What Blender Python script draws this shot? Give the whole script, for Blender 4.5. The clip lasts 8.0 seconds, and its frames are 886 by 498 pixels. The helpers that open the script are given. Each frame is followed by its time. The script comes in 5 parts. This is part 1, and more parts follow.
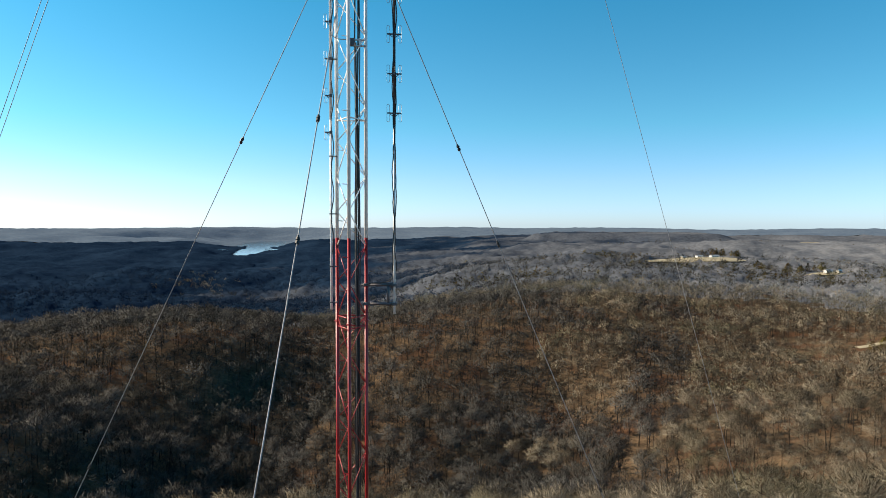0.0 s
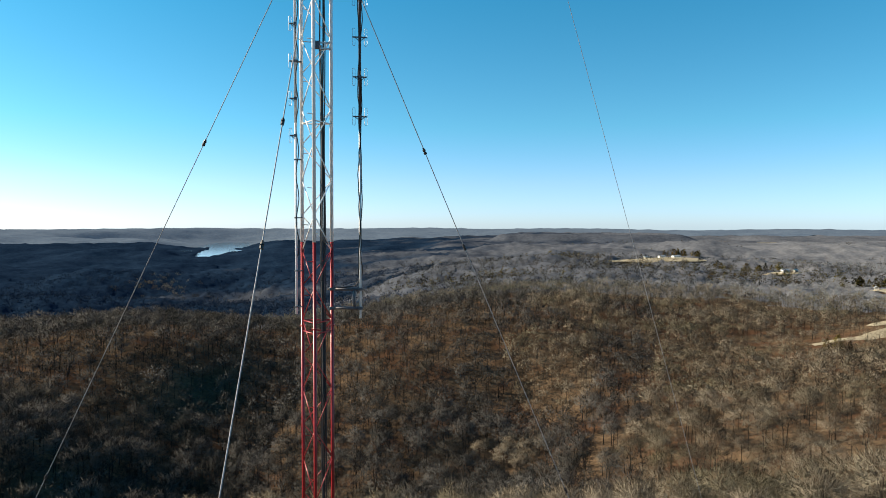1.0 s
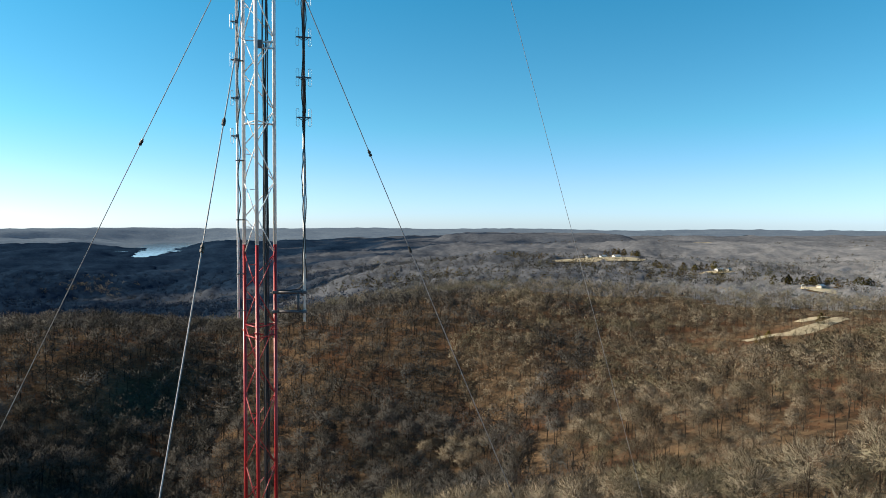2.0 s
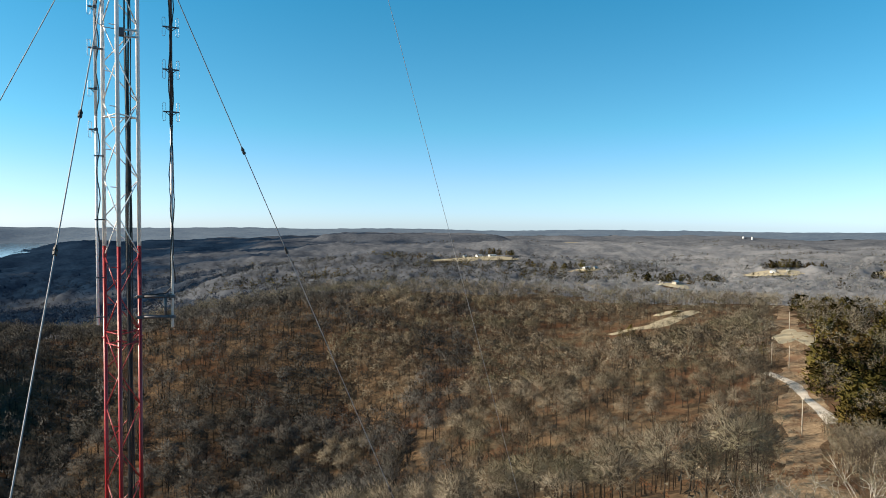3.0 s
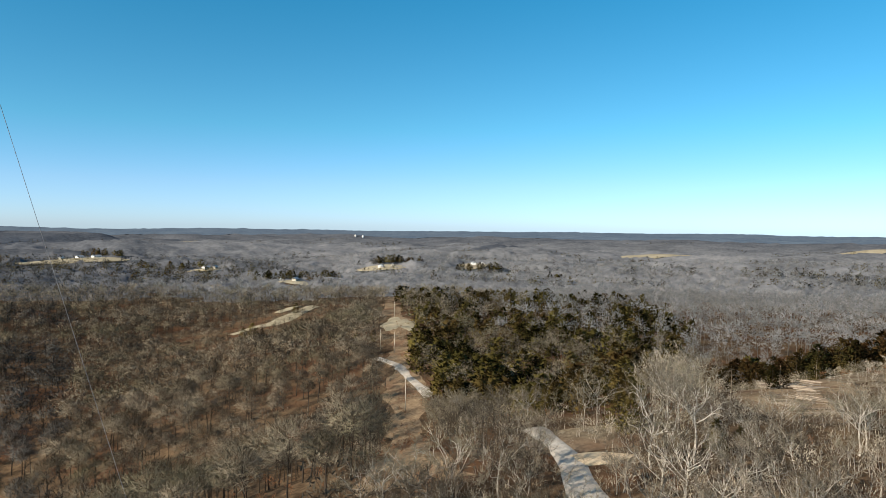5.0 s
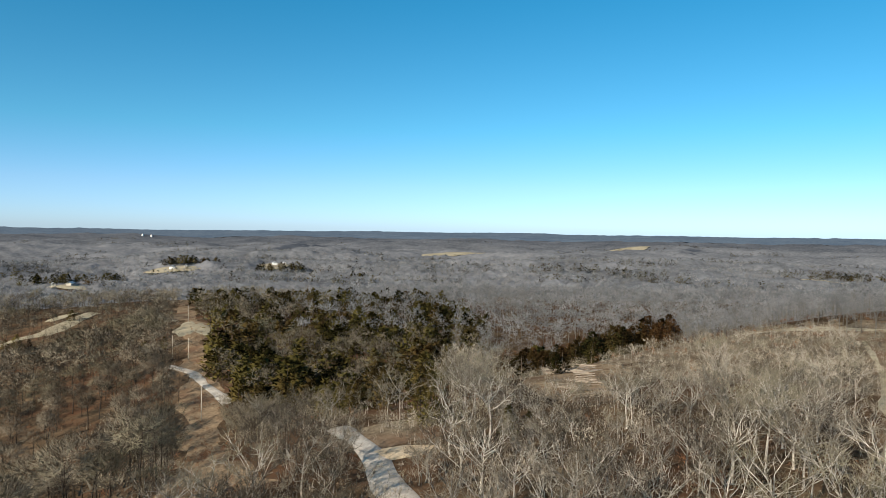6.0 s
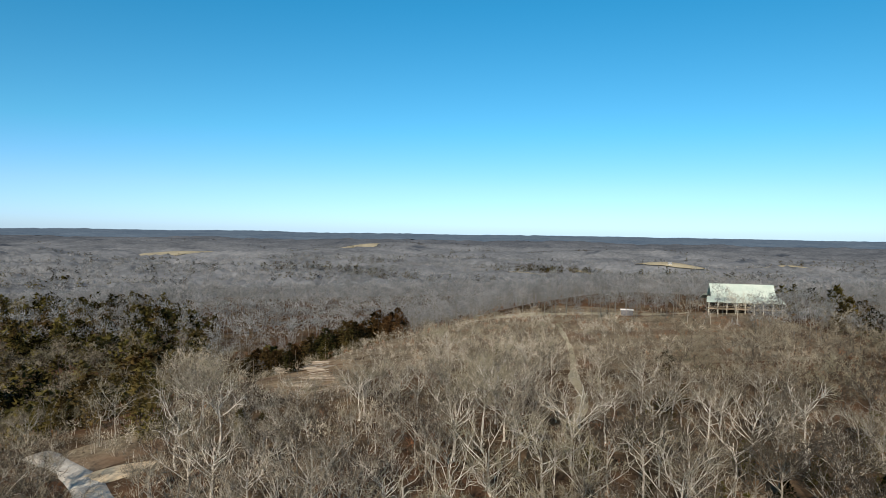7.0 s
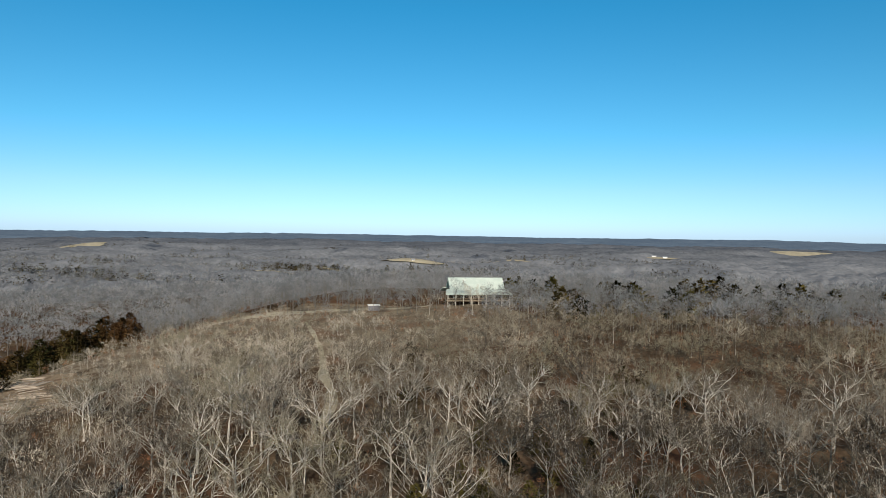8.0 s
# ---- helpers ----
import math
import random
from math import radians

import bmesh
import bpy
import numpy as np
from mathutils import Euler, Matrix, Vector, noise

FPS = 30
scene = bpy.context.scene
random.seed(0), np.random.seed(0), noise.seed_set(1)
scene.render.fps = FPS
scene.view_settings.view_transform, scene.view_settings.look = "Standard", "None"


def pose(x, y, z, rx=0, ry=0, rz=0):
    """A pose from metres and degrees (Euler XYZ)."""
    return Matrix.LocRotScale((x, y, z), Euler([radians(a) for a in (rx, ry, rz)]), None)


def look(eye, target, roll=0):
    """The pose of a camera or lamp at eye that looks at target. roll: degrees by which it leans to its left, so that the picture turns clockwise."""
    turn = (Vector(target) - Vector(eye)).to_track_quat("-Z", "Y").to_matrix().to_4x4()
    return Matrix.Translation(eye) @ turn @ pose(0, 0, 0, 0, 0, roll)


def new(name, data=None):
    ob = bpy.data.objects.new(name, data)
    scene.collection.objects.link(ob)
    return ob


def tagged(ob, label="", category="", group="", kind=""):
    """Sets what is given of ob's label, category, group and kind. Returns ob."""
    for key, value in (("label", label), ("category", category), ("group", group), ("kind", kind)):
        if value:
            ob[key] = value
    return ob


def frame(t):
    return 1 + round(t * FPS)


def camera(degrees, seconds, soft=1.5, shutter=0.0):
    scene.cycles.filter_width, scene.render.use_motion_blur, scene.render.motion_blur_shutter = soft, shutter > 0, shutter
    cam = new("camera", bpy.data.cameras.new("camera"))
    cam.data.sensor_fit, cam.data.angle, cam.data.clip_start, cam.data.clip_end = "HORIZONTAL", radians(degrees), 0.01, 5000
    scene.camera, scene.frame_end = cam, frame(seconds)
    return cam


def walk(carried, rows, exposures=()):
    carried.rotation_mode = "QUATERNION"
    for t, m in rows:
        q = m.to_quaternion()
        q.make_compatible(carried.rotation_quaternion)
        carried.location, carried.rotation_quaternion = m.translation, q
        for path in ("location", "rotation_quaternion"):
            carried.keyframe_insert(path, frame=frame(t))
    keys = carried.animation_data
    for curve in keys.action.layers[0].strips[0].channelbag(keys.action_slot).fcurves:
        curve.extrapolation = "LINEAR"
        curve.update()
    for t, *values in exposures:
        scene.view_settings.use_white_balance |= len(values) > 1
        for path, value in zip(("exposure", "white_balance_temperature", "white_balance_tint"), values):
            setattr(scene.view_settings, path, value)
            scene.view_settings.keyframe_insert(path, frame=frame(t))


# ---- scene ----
# camera and its walk: a drone that hovers beside the mast and turns to the right
cam = camera(66.1, 8.0, soft=0.9, shutter=0.03)
PATH = [
    (0.0, 0, 0, 100.000, -2.13, -0.11, 0.0),
    (0.5, 0, 0, 100.030, -2.07, -0.08, -1.22),
    (1.0, 0, 0, 100.065, -2.06, -0.1, -2.84),
    (1.2, 0, 0, 100.085, -2.07, -0.12, -3.51),
    (2.3, 0, 0, 100.127, -2.03, -0.25, -9.85),
    (2.5, 0, 0, 100.135, -2.02, -0.3, -11.86),
    (3.0, 0, 0, 100.135, -2.00, -0.37, -17.6),
    (3.5, 0, 0, 100.135, -1.97, -0.47, -23.79),
    (4.0, 0, 0, 100.135, -1.92, -0.59, -32.21),
    (4.5, 0, 0, 100.135, -1.91, -0.68, -40.87),
    (4.7, 0, 0, 100.135, -1.90, -0.69, -44.05),
    (5.8, 0, 0, 100.135, -1.70, -0.74, -61.6),
    (6.0, 0, 0, 100.135, -1.71, -0.79, -65.2),
    (6.5, 0, 0, 100.135, -1.62, -0.86, -76.56),
    (7.0, 0, 0, 100.135, -1.59, -0.9, -87.43),
    (7.5, 0, 0, 100.135, -1.52, -0.94, -97.83),
    (8.0, 0, 0, 100.135, -1.45, -0.94, -108.39),
]
walk(cam, [(t, pose(x, y, z, 90 + p, r, w)) for t, x, y, z, p, r, w in PATH], exposures=[(0.0, 1.40, 7350, 13), (2.5, 1.40, 7350, 13), (4.0, 1.38, 7250, 13), (4.7, 1.27, 7100, 13), (6.0, 1.08, 6900, 12), (8.0, 0.88, 6700, 12)])

# clear winter sky, low sun over the valley side
SUN_YAW, SUN_UP = 77.0, 26.0
sun_from = Vector((-math.sin(radians(SUN_YAW)) * math.cos(radians(SUN_UP)), math.cos(radians(SUN_YAW)) * math.cos(radians(SUN_UP)), math.sin(radians(SUN_UP))))
world = bpy.data.worlds.new("world")
scene.world = world
world.use_nodes = True
wn = world.node_tree
sky = wn.nodes.new("ShaderNodeTexSky")
sky.sky_type, sky.sun_disc = "NISHITA", False
sky.sun_elevation, sky.sun_rotation = radians(SUN_UP), radians(-SUN_YAW)
sky.altitude, sky.air_density, sky.dust_density, sky.ozone_density = 1200, 0.6, 0.9, 7.0
tint = wn.nodes.new("ShaderNodeMix")
tint.data_type, tint.blend_type = "RGBA", "MULTIPLY"
tint.inputs["Factor"].default_value = 1.0
# the film camera's colours: paler towards the horizon, deeper blue overhead
way = wn.nodes.new("ShaderNodeTexCoord")
rise = wn.nodes.new("ShaderNodeSeparateXYZ")
deep = wn.nodes.new("ShaderNodeValToRGB")
wn.links.new(way.outputs["Generated"], rise.inputs[0])
wn.links.new(rise.outputs["Z"], deep.inputs[0])
stops = ((0.0, (0.62, 0.585, 0.54)), (0.06, (0.60, 0.63, 0.535)), (0.14, (0.36, 0.71, 0.54)), (0.31, (0.15, 0.74, 0.61)), (1.0, (0.10, 0.46, 0.45)))
while len(deep.color_ramp.elements) < len(stops):
    deep.color_ramp.elements.new(0.5)
for el, (where, hue) in zip(deep.color_ramp.elements, stops):
    el.position, el.color = where, (*hue, 1)
wn.links.new(deep.outputs[0], tint.inputs["B"])
wn.links.new(sky.outputs[0], tint.inputs["A"])
wn.links.new(tint.outputs["Result"], wn.nodes["Background"].inputs[0])
wn.nodes["Background"].inputs[1].default_value = 0.148
sun = new("sun", bpy.data.lights.new("sun", "SUN"))
sun.data.energy, sun.data.angle, sun.data.color = 4.0, radians(0.5), (1.0, 0.90, 0.76)
sun.matrix_world = look(sun_from * 300, (0, 0, 0))


# ---- materials ----
def material(name, low, high, scale=1.0, rough=0.8, bump=0.0, metal=0.0, fine=8.0, vary="", amount=0.3, stretch=(1, 1, 1), third=None, blend=None):
    """A surface with colour drifting between two tones at two scales, and fine relief. vary: object or island, for piece to piece change."""
    m = bpy.data.materials.new(name)
    m.use_nodes = True
    nt = m.node_tree
    bsdf = nt.nodes["Principled BSDF"]
    geo = nt.nodes.new("ShaderNodeNewGeometry")
    mp = nt.nodes.new("ShaderNodeMapping")
    mp.inputs["Scale"].default_value = stretch
    nt.links.new(geo.outputs["Position"], mp.inputs["Vector"])
    n1, n2 = nt.nodes.new("ShaderNodeTexNoise"), nt.nodes.new("ShaderNodeTexNoise")
    n1.inputs["Scale"].default_value, n1.inputs["Detail"].default_value = scale, 3.0
    n2.inputs["Scale"].default_value, n2.inputs["Detail"].default_value = scale * fine, 4.0
    nt.links.new(mp.outputs[0], n1.inputs["Vector"])
    nt.links.new(mp.outputs[0], n2.inputs["Vector"])
    add = nt.nodes.new("ShaderNodeMath")
    add.operation = "MULTIPLY_ADD"
    nt.links.new(n2.outputs[0], add.inputs[0])
    add.inputs[1].default_value = 0.5
    half = nt.nodes.new("ShaderNodeMath")
    half.operation = "MULTIPLY"
    half.inputs[1].default_value = 0.5
    nt.links.new(n1.outputs[0], half.inputs[0])
    nt.links.new(half.outputs[0], add.inputs[2])
    value = add.outputs[0]
    if vary:
        if vary == "tone":
            tone = nt.nodes.new("ShaderNodeAttribute")
            tone.attribute_name = "tone"
            src = tone.outputs["Fac"]
        else:
            src = nt.nodes.new("ShaderNodeObjectInfo").outputs["Random"] if vary == "object" else geo.outputs["Random Per Island"]
        va = nt.nodes.new("ShaderNodeMath")
        va.operation = "MULTIPLY_ADD"
        nt.links.new(src, va.inputs[0])
        va.inputs[1].default_value = amount
        nt.links.new(value, va.inputs[2])
        vb = nt.nodes.new("ShaderNodeMath")
        vb.operation = "SUBTRACT"
        nt.links.new(va.outputs[0], vb.inputs[0])
        vb.inputs[1].default_value = amount / 2
        value = vb.outputs[0]
    ramp = nt.nodes.new("ShaderNodeMapRange")
    ramp.inputs["From Min"].default_value, ramp.inputs["From Max"].default_value = 0.32, 0.68
    nt.links.new(value, ramp.inputs["Value"])
    mix = nt.nodes.new("ShaderNodeMix")
    mix.data_type = "RGBA"
    mix.inputs["A"].default_value, mix.inputs["B"].default_value = (*low, 1), (*high, 1)
    nt.links.new(ramp.outputs[0], mix.inputs["Factor"])
    colour = mix.outputs["Result"]
    if third:
        n3 = nt.nodes.new("ShaderNodeTexNoise")
        n3.inputs["Scale"].default_value, n3.inputs["Detail"].default_value = scale * 0.6, 2.0
        nt.links.new(mp.outputs[0], n3.inputs["Vector"])
        r3 = nt.nodes.new("ShaderNodeMapRange")
        r3.inputs["From Min"].default_value, r3.inputs["From Max"].default_value, r3.inputs["To Max"].default_value = 0.5, 0.66, 0.75
        nt.links.new(n3.outputs[0], r3.inputs["Value"])
        m3 = nt.nodes.new("ShaderNodeMix")
        m3.data_type = "RGBA"
        nt.links.new(r3.outputs[0], m3.inputs["Factor"])
        nt.links.new(colour, m3.inputs["A"])
        m3.inputs["B"].default_value = (*third, 1)
        colour = m3.outputs["Result"]
    if blend:
        # a share of pines, painted shade and haze, given at each place of the sheet
        pine_shade_haze = nt.nodes.new("ShaderNodeMix")
        pine_shade_haze.data_type = "RGBA"
        pine_shade_haze.inputs["A"].default_value, pine_shade_haze.inputs["B"].default_value = (*blend[0], 1), (*blend[1], 1)
        nt.links.new(ramp.outputs[0], pine_shade_haze.inputs["Factor"])
        share = nt.nodes.new("ShaderNodeAttribute")
        share.attribute_name = "pine_shade_haze"
        both = nt.nodes.new("ShaderNodeMix")
        both.data_type = "RGBA"
        nt.links.new(share.outputs["Fac"], both.inputs["Factor"])
        nt.links.new(colour, both.inputs["A"])
        nt.links.new(pine_shade_haze.outputs["Result"], both.inputs["B"])
        colour = both.outputs["Result"]
    nt.links.new(colour, bsdf.inputs["Base Color"])
    bsdf.inputs["Roughness"].default_value, bsdf.inputs["Metallic"].default_value = rough, metal
    bsdf.inputs["Specular IOR Level"].default_value = 0.5 if rough < 0.8 else 0.0
    if bump:
        b = nt.nodes.new("ShaderNodeBump")
        b.inputs["Strength"].default_value, b.inputs["Distance"].default_value = 0.6, bump
        nt.links.new(n2.outputs[0], b.inputs["Height"])
        nt.links.new(b.outputs[0], bsdf.inputs["Normal"])
    return m


def woods_material(name, low, high, third, bark, scale=0.05, amount=0.5, glow=0.3):
    """Twigs that light passes round, with darker or paler bark on trunks and limbs."""
    m = material(name, low, high, scale, 0.9, vary="tone", amount=amount, third=third)
    nt = m.node_tree
    bsdf = nt.nodes["Principled BSDF"]
    colour = bsdf.inputs["Base Color"].links[0].from_socket
    mark = nt.nodes.new("ShaderNodeAttribute")
    mark.attribute_name = "bark"
    mix = nt.nodes.new("ShaderNodeMix")
    mix.data_type = "RGBA"
    mix.inputs["B"].default_value = (*bark, 1)
    nt.links.new(mark.outputs["Fac"], mix.inputs["Factor"])
    nt.links.new(colour, mix.inputs["A"])
    nt.links.new(mix.outputs["Result"], bsdf.inputs["Base Color"])
    soft = nt.nodes.new("ShaderNodeBsdfTranslucent")
    nt.links.new(mix.outputs["Result"], soft.inputs["Color"])
    both = nt.nodes.new("ShaderNodeMixShader")
    both.inputs[0].default_value = glow
    nt.links.new(bsdf.outputs[0], both.inputs[1])
    nt.links.new(soft.outputs[0], both.inputs[2])
    nt.links.new(both.outputs[0], nt.nodes["Material Output"].inputs["Surface"])
    return m


LITTER = material("leaf_litter", (0.022, 0.015, 0.010), (0.152, 0.105, 0.066), 0.07, 0.95, 0.3, fine=9, third=(0.09, 0.046, 0.027))
GRAVEL = material("gravel", (0.270, 0.247, 0.217), (0.495, 0.465, 0.413), 0.3, 0.95, 0.05, fine=10)
DIRT = material("bare_dirt", (0.10, 0.068, 0.044), (0.31, 0.232, 0.152), 0.15, 0.95, 0.15, fine=8, third=(0.12, 0.066, 0.042))
STRAW = material("winter_grass", (0.20, 0.172, 0.118), (0.37, 0.33, 0.24), 0.03, 0.95, 0.1, fine=12)
BARK = material("grey_bark", (0.16, 0.147, 0.128), (0.46, 0.43, 0.38), 0.25, 0.9, 0.02, vary="object", amount=0.35, fine=12)
DARKBARK = material("dark_grey_bark", (0.08, 0.072, 0.062), (0.32, 0.295, 0.255), 0.25, 0.9, 0.02, vary="object", amount=0.35, fine=12)
# haze blue is in both colour pairs; the darker adds pines and shade
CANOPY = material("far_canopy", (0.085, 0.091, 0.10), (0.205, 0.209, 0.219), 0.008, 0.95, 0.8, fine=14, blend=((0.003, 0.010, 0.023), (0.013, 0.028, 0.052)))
WATER = material("lake_water", (0.04, 0.07, 0.09), (0.05, 0.08, 0.10), 0.01, 0.1, 0.02)
RED = material("red_paint", (0.22, 0.008, 0.012), (0.34, 0.016, 0.02), 1.5, 0.36, 0.001)
WHITE = material("white_paint", (0.68, 0.68, 0.68), (0.88, 0.88, 0.87), 1.5, 0.42, 0.001)
STEEL = material("galvanised_steel", (0.38, 0.38, 0.38), (0.60, 0.60, 0.60), 3.0, 0.45, 0.001, metal=0.6)
DARKSTEEL = material("weathered_dark_steel", (0.05, 0.05, 0.06), (0.13, 0.13, 0.14), 3.0, 0.5, 0.001, metal=0.4)
RUBBER = material("black_cable_jacket", (0.010, 0.010, 0.011), (0.03, 0.03, 0.032), 4.0, 0.55)
WOODS = woods_material("bare_woods", (0.066, 0.057, 0.044), (0.228, 0.198, 0.152), (0.125, 0.118, 0.078), (0.05, 0.04, 0.032), glow=0.15)
# darker copy of the bare woods, with backlit shade in its colour
SHADEWOODS = woods_material("shaded_oak_woods", (0.028, 0.029, 0.028), (0.10, 0.099, 0.095), (0.055, 0.052, 0.043), (0.026, 0.023, 0.021), glow=0.06)
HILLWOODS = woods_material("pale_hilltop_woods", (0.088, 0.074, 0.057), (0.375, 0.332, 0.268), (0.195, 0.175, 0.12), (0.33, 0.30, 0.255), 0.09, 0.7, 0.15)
# pale twigs, greyed by far-plain haze mixed into the base colour
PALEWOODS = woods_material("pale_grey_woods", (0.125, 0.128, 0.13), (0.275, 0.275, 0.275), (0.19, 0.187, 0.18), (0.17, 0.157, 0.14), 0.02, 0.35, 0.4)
# valley shade and blue haze are painted into these twig colours
VALLEY = woods_material("hazed_valley_woods", (0.006, 0.015, 0.032), (0.020, 0.036, 0.062), (0.03, 0.036, 0.045), (0.02, 0.024, 0.03), 0.01, 0.4, 0.1)
CEDAR = woods_material("cedar_needles", (0.012, 0.012, 0.004), (0.098, 0.083, 0.026), (0.085, 0.056, 0.022), (0.05, 0.04, 0.03), 0.05, 0.6, 0.12)
RUSTCEDAR = woods_material("rusty_cedar_needles", (0.02, 0.014, 0.006), (0.13, 0.07, 0.03), (0.05, 0.05, 0.018), (0.05, 0.04, 0.03), 0.05, 0.6, 0.2)
RUST = woods_material("dead_oak_leaves", (0.12, 0.055, 0.03), (0.28, 0.135, 0.07), (0.2, 0.12, 0.07), (0.1, 0.07, 0.05), 0.2, 0.5, 0.4)
DRYGRASS = material("dry_brushy_ground", (0.08, 0.06, 0.042), (0.25, 0.205, 0.145), 0.12, 0.95, 0.2, fine=9, third=(0.13, 0.08, 0.052))
TWIG = woods_material("twigs", (0.10, 0.086, 0.068), (0.40, 0.355, 0.287), (0.20, 0.18, 0.125), (0.3, 0.26, 0.2), 0.12, 0.3, 0.15)
TWIGDARK = woods_material("brown_twigs", (0.03, 0.025, 0.02), (0.12, 0.102, 0.082), (0.075, 0.066, 0.046), (0.15, 0.12, 0.1), 0.12, 0.3, 0.1)
GABLEGREEN = material("dark_green_boards", (0.03, 0.07, 0.045), (0.06, 0.12, 0.08), 0.6, 0.7, fine=6)
DARKWALL = material("dark_porch_wall", (0.03, 0.022, 0.017), (0.08, 0.06, 0.045), 0.6, 0.85, fine=6)
GREENROOF = material("green_metal_roof", (0.30, 0.37, 0.33), (0.46, 0.50, 0.45), 0.4, 0.42, metal=0.15)
TIMBER = material("grey_timber", (0.16, 0.12, 0.085), (0.33, 0.27, 0.2), 0.8, 0.85, 0.01, fine=6)
SIDING = material("pale_siding", (0.34, 0.31, 0.26), (0.5, 0.47, 0.4), 0.5, 0.8)
WHITEWALL = material("white_siding", (0.62, 0.62, 0.6), (0.8, 0.8, 0.78), 0.3, 0.7)
DARKGLASS = material("window_glass", (0.02, 0.025, 0.03), (0.03, 0.035, 0.04), 1.0, 0.08)

GUYWIRE = material("stranded_wire", (0.16, 0.16, 0.17), (0.34, 0.34, 0.35), 30.0, 0.6, fine=3)
PALEPOLE = material("weathered_pole", (0.30, 0.26, 0.21), (0.45, 0.41, 0.35), 0.8, 0.85, fine=6)
# aerial haze over the horizon hills, painted as a blue base colour
DISTANCE = material("hazed_hills", (0.07, 0.10, 0.14), (0.115, 0.15, 0.19), 0.008, 0.95, 2.0, fine=8)
GREYWOOD = material("cut_timber", (0.15, 0.12, 0.095), (0.33, 0.28, 0.225), 0.5, 0.85, vary="object", amount=0.5)
GUYDULL = material("dull_stranded_wire", (0.12, 0.125, 0.14), (0.28, 0.29, 0.31), 30.0, 0.6, fine=3)
SAND = material("tan_sand", (0.30, 0.235, 0.155), (0.56, 0.46, 0.33), 0.3, 0.95, 0.05, fine=8)


# ---- building blocks ----
def mesh_of(name, verts, faces, mat, shade=False):
    me = bpy.data.meshes.new(name)
    v = np.asarray(verts, dtype=np.float32)
    f = np.asarray(faces, dtype=np.int32)
    me.vertices.add(len(v))
    me.vertices.foreach_set("co", v.ravel())
    k = f.shape[1]
    me.loops.add(f.size)
    me.loops.foreach_set("vertex_index", f.ravel())
    me.polygons.add(len(f))
    me.polygons.foreach_set("loop_start", np.arange(0, f.size, k, dtype=np.int32))
    if shade:
        me.polygons.foreach_set("use_smooth", np.ones(len(f), dtype=bool))
    me.update(calc_edges=True)
    me.materials.append(mat)
    return me


def from_bm(name, bm, mat, smooth_faces=False):
    me = bpy.data.meshes.new(name)
    for f in bm.faces:
        f.smooth = smooth_faces
    bm.to_mesh(me)
    bm.free()
    me.materials.append(mat)
    return me


def under(ob, parent, label=""):
    ob.parent = parent
    return tagged(ob, label) if label else ob


def part(name, bm, mat, parent, label="", smooth_faces=False):
    return under(new(name, from_bm(name, bm, mat, smooth_faces)), parent, label)


def empty(name, m):
    ob = new(name)
    ob.empty_display_size = 0.2
    ob.matrix_world = m
    return ob


def box(bm, x0, y0, z0, x1, y1, z1, bevel=0.0):
    made = bmesh.ops.create_cube(bm, size=1.0, matrix=Matrix.LocRotScale(((x0 + x1) / 2, (y0 + y1) / 2, (z0 + z1) / 2), None, (x1 - x0, y1 - y0, z1 - z0)))
    if bevel:
        edges = list({e for v in made["verts"] for e in v.link_edges})
        bmesh.ops.bevel(bm, geom=edges, offset=bevel, segments=1, affect="EDGES")
    return bm


def tube(bm, a, b, ra, rb=None, sides=8, caps=True):
    a, b = Vector(a), Vector(b)
    m = Matrix.Translation((a + b) / 2) @ (b - a).to_track_quat("Z", "Y").to_matrix().to_4x4()
    bmesh.ops.create_cone(bm, cap_ends=caps, segments=sides, radius1=ra, radius2=ra if rb is None else rb, depth=(b - a).length, matrix=m)
    return bm


def bent(bm, pts, r, sides=6):
    """One tube swept along a line of points."""
    pts = [Vector(p) for p in pts]
    closed = (pts[0] - pts[-1]).length < 1e-5
    rings = []
    u = None
    for i, p in enumerate(pts[:-1] if closed else pts):
        d = (pts[min(i + 1, len(pts) - 1)] - pts[i - 1 if i else (len(pts) - 2 if closed else 0)]).normalized()
        if u is None:
            u = d.orthogonal().normalized()
        u = (u - d * u.dot(d)).normalized()
        w = d.cross(u)
        rings.append([bm.verts.new(p + (u * math.cos(6.28319 * k / sides) + w * math.sin(6.28319 * k / sides)) * r) for k in range(sides)])
    pairs = list(zip(rings, rings[1:])) + ([(rings[-1], rings[0])] if closed else [])
    for a, b in pairs:
        for k in range(sides):
            bm.faces.new((a[k], a[(k + 1) % sides], b[(k + 1) % sides], b[k]))
    if not closed:
        bm.faces.new(rings[0][::-1])
        bm.faces.new(rings[-1])
    return bm


# ---- the land ----
def smooth(a, b, v):
    u = np.clip((v - a) / (b - a), 0.0, 1.0)
    return u * u * (3 - 2 * u)


def waves(x, y, length, seed, count=7):
    """Soft rolling relief between about -1 and 1."""
    rng = np.random.RandomState(seed)
    total = np.zeros_like(x, dtype=float)
    for _ in range(count):
        a, k, ph = rng.uniform(0, 6.283), rng.uniform(0.6, 1.7) * 6.283 / length, rng.uniform(0, 6.283)
        total += np.sin((x * np.cos(a) + y * np.sin(a)) * k + ph + 0.8 * np.sin((x * np.sin(a) - y * np.cos(a)) * k * 0.6 + ph * 2))
    return total / count ** 0.5 / 1.4


EYE_Z = 100.0
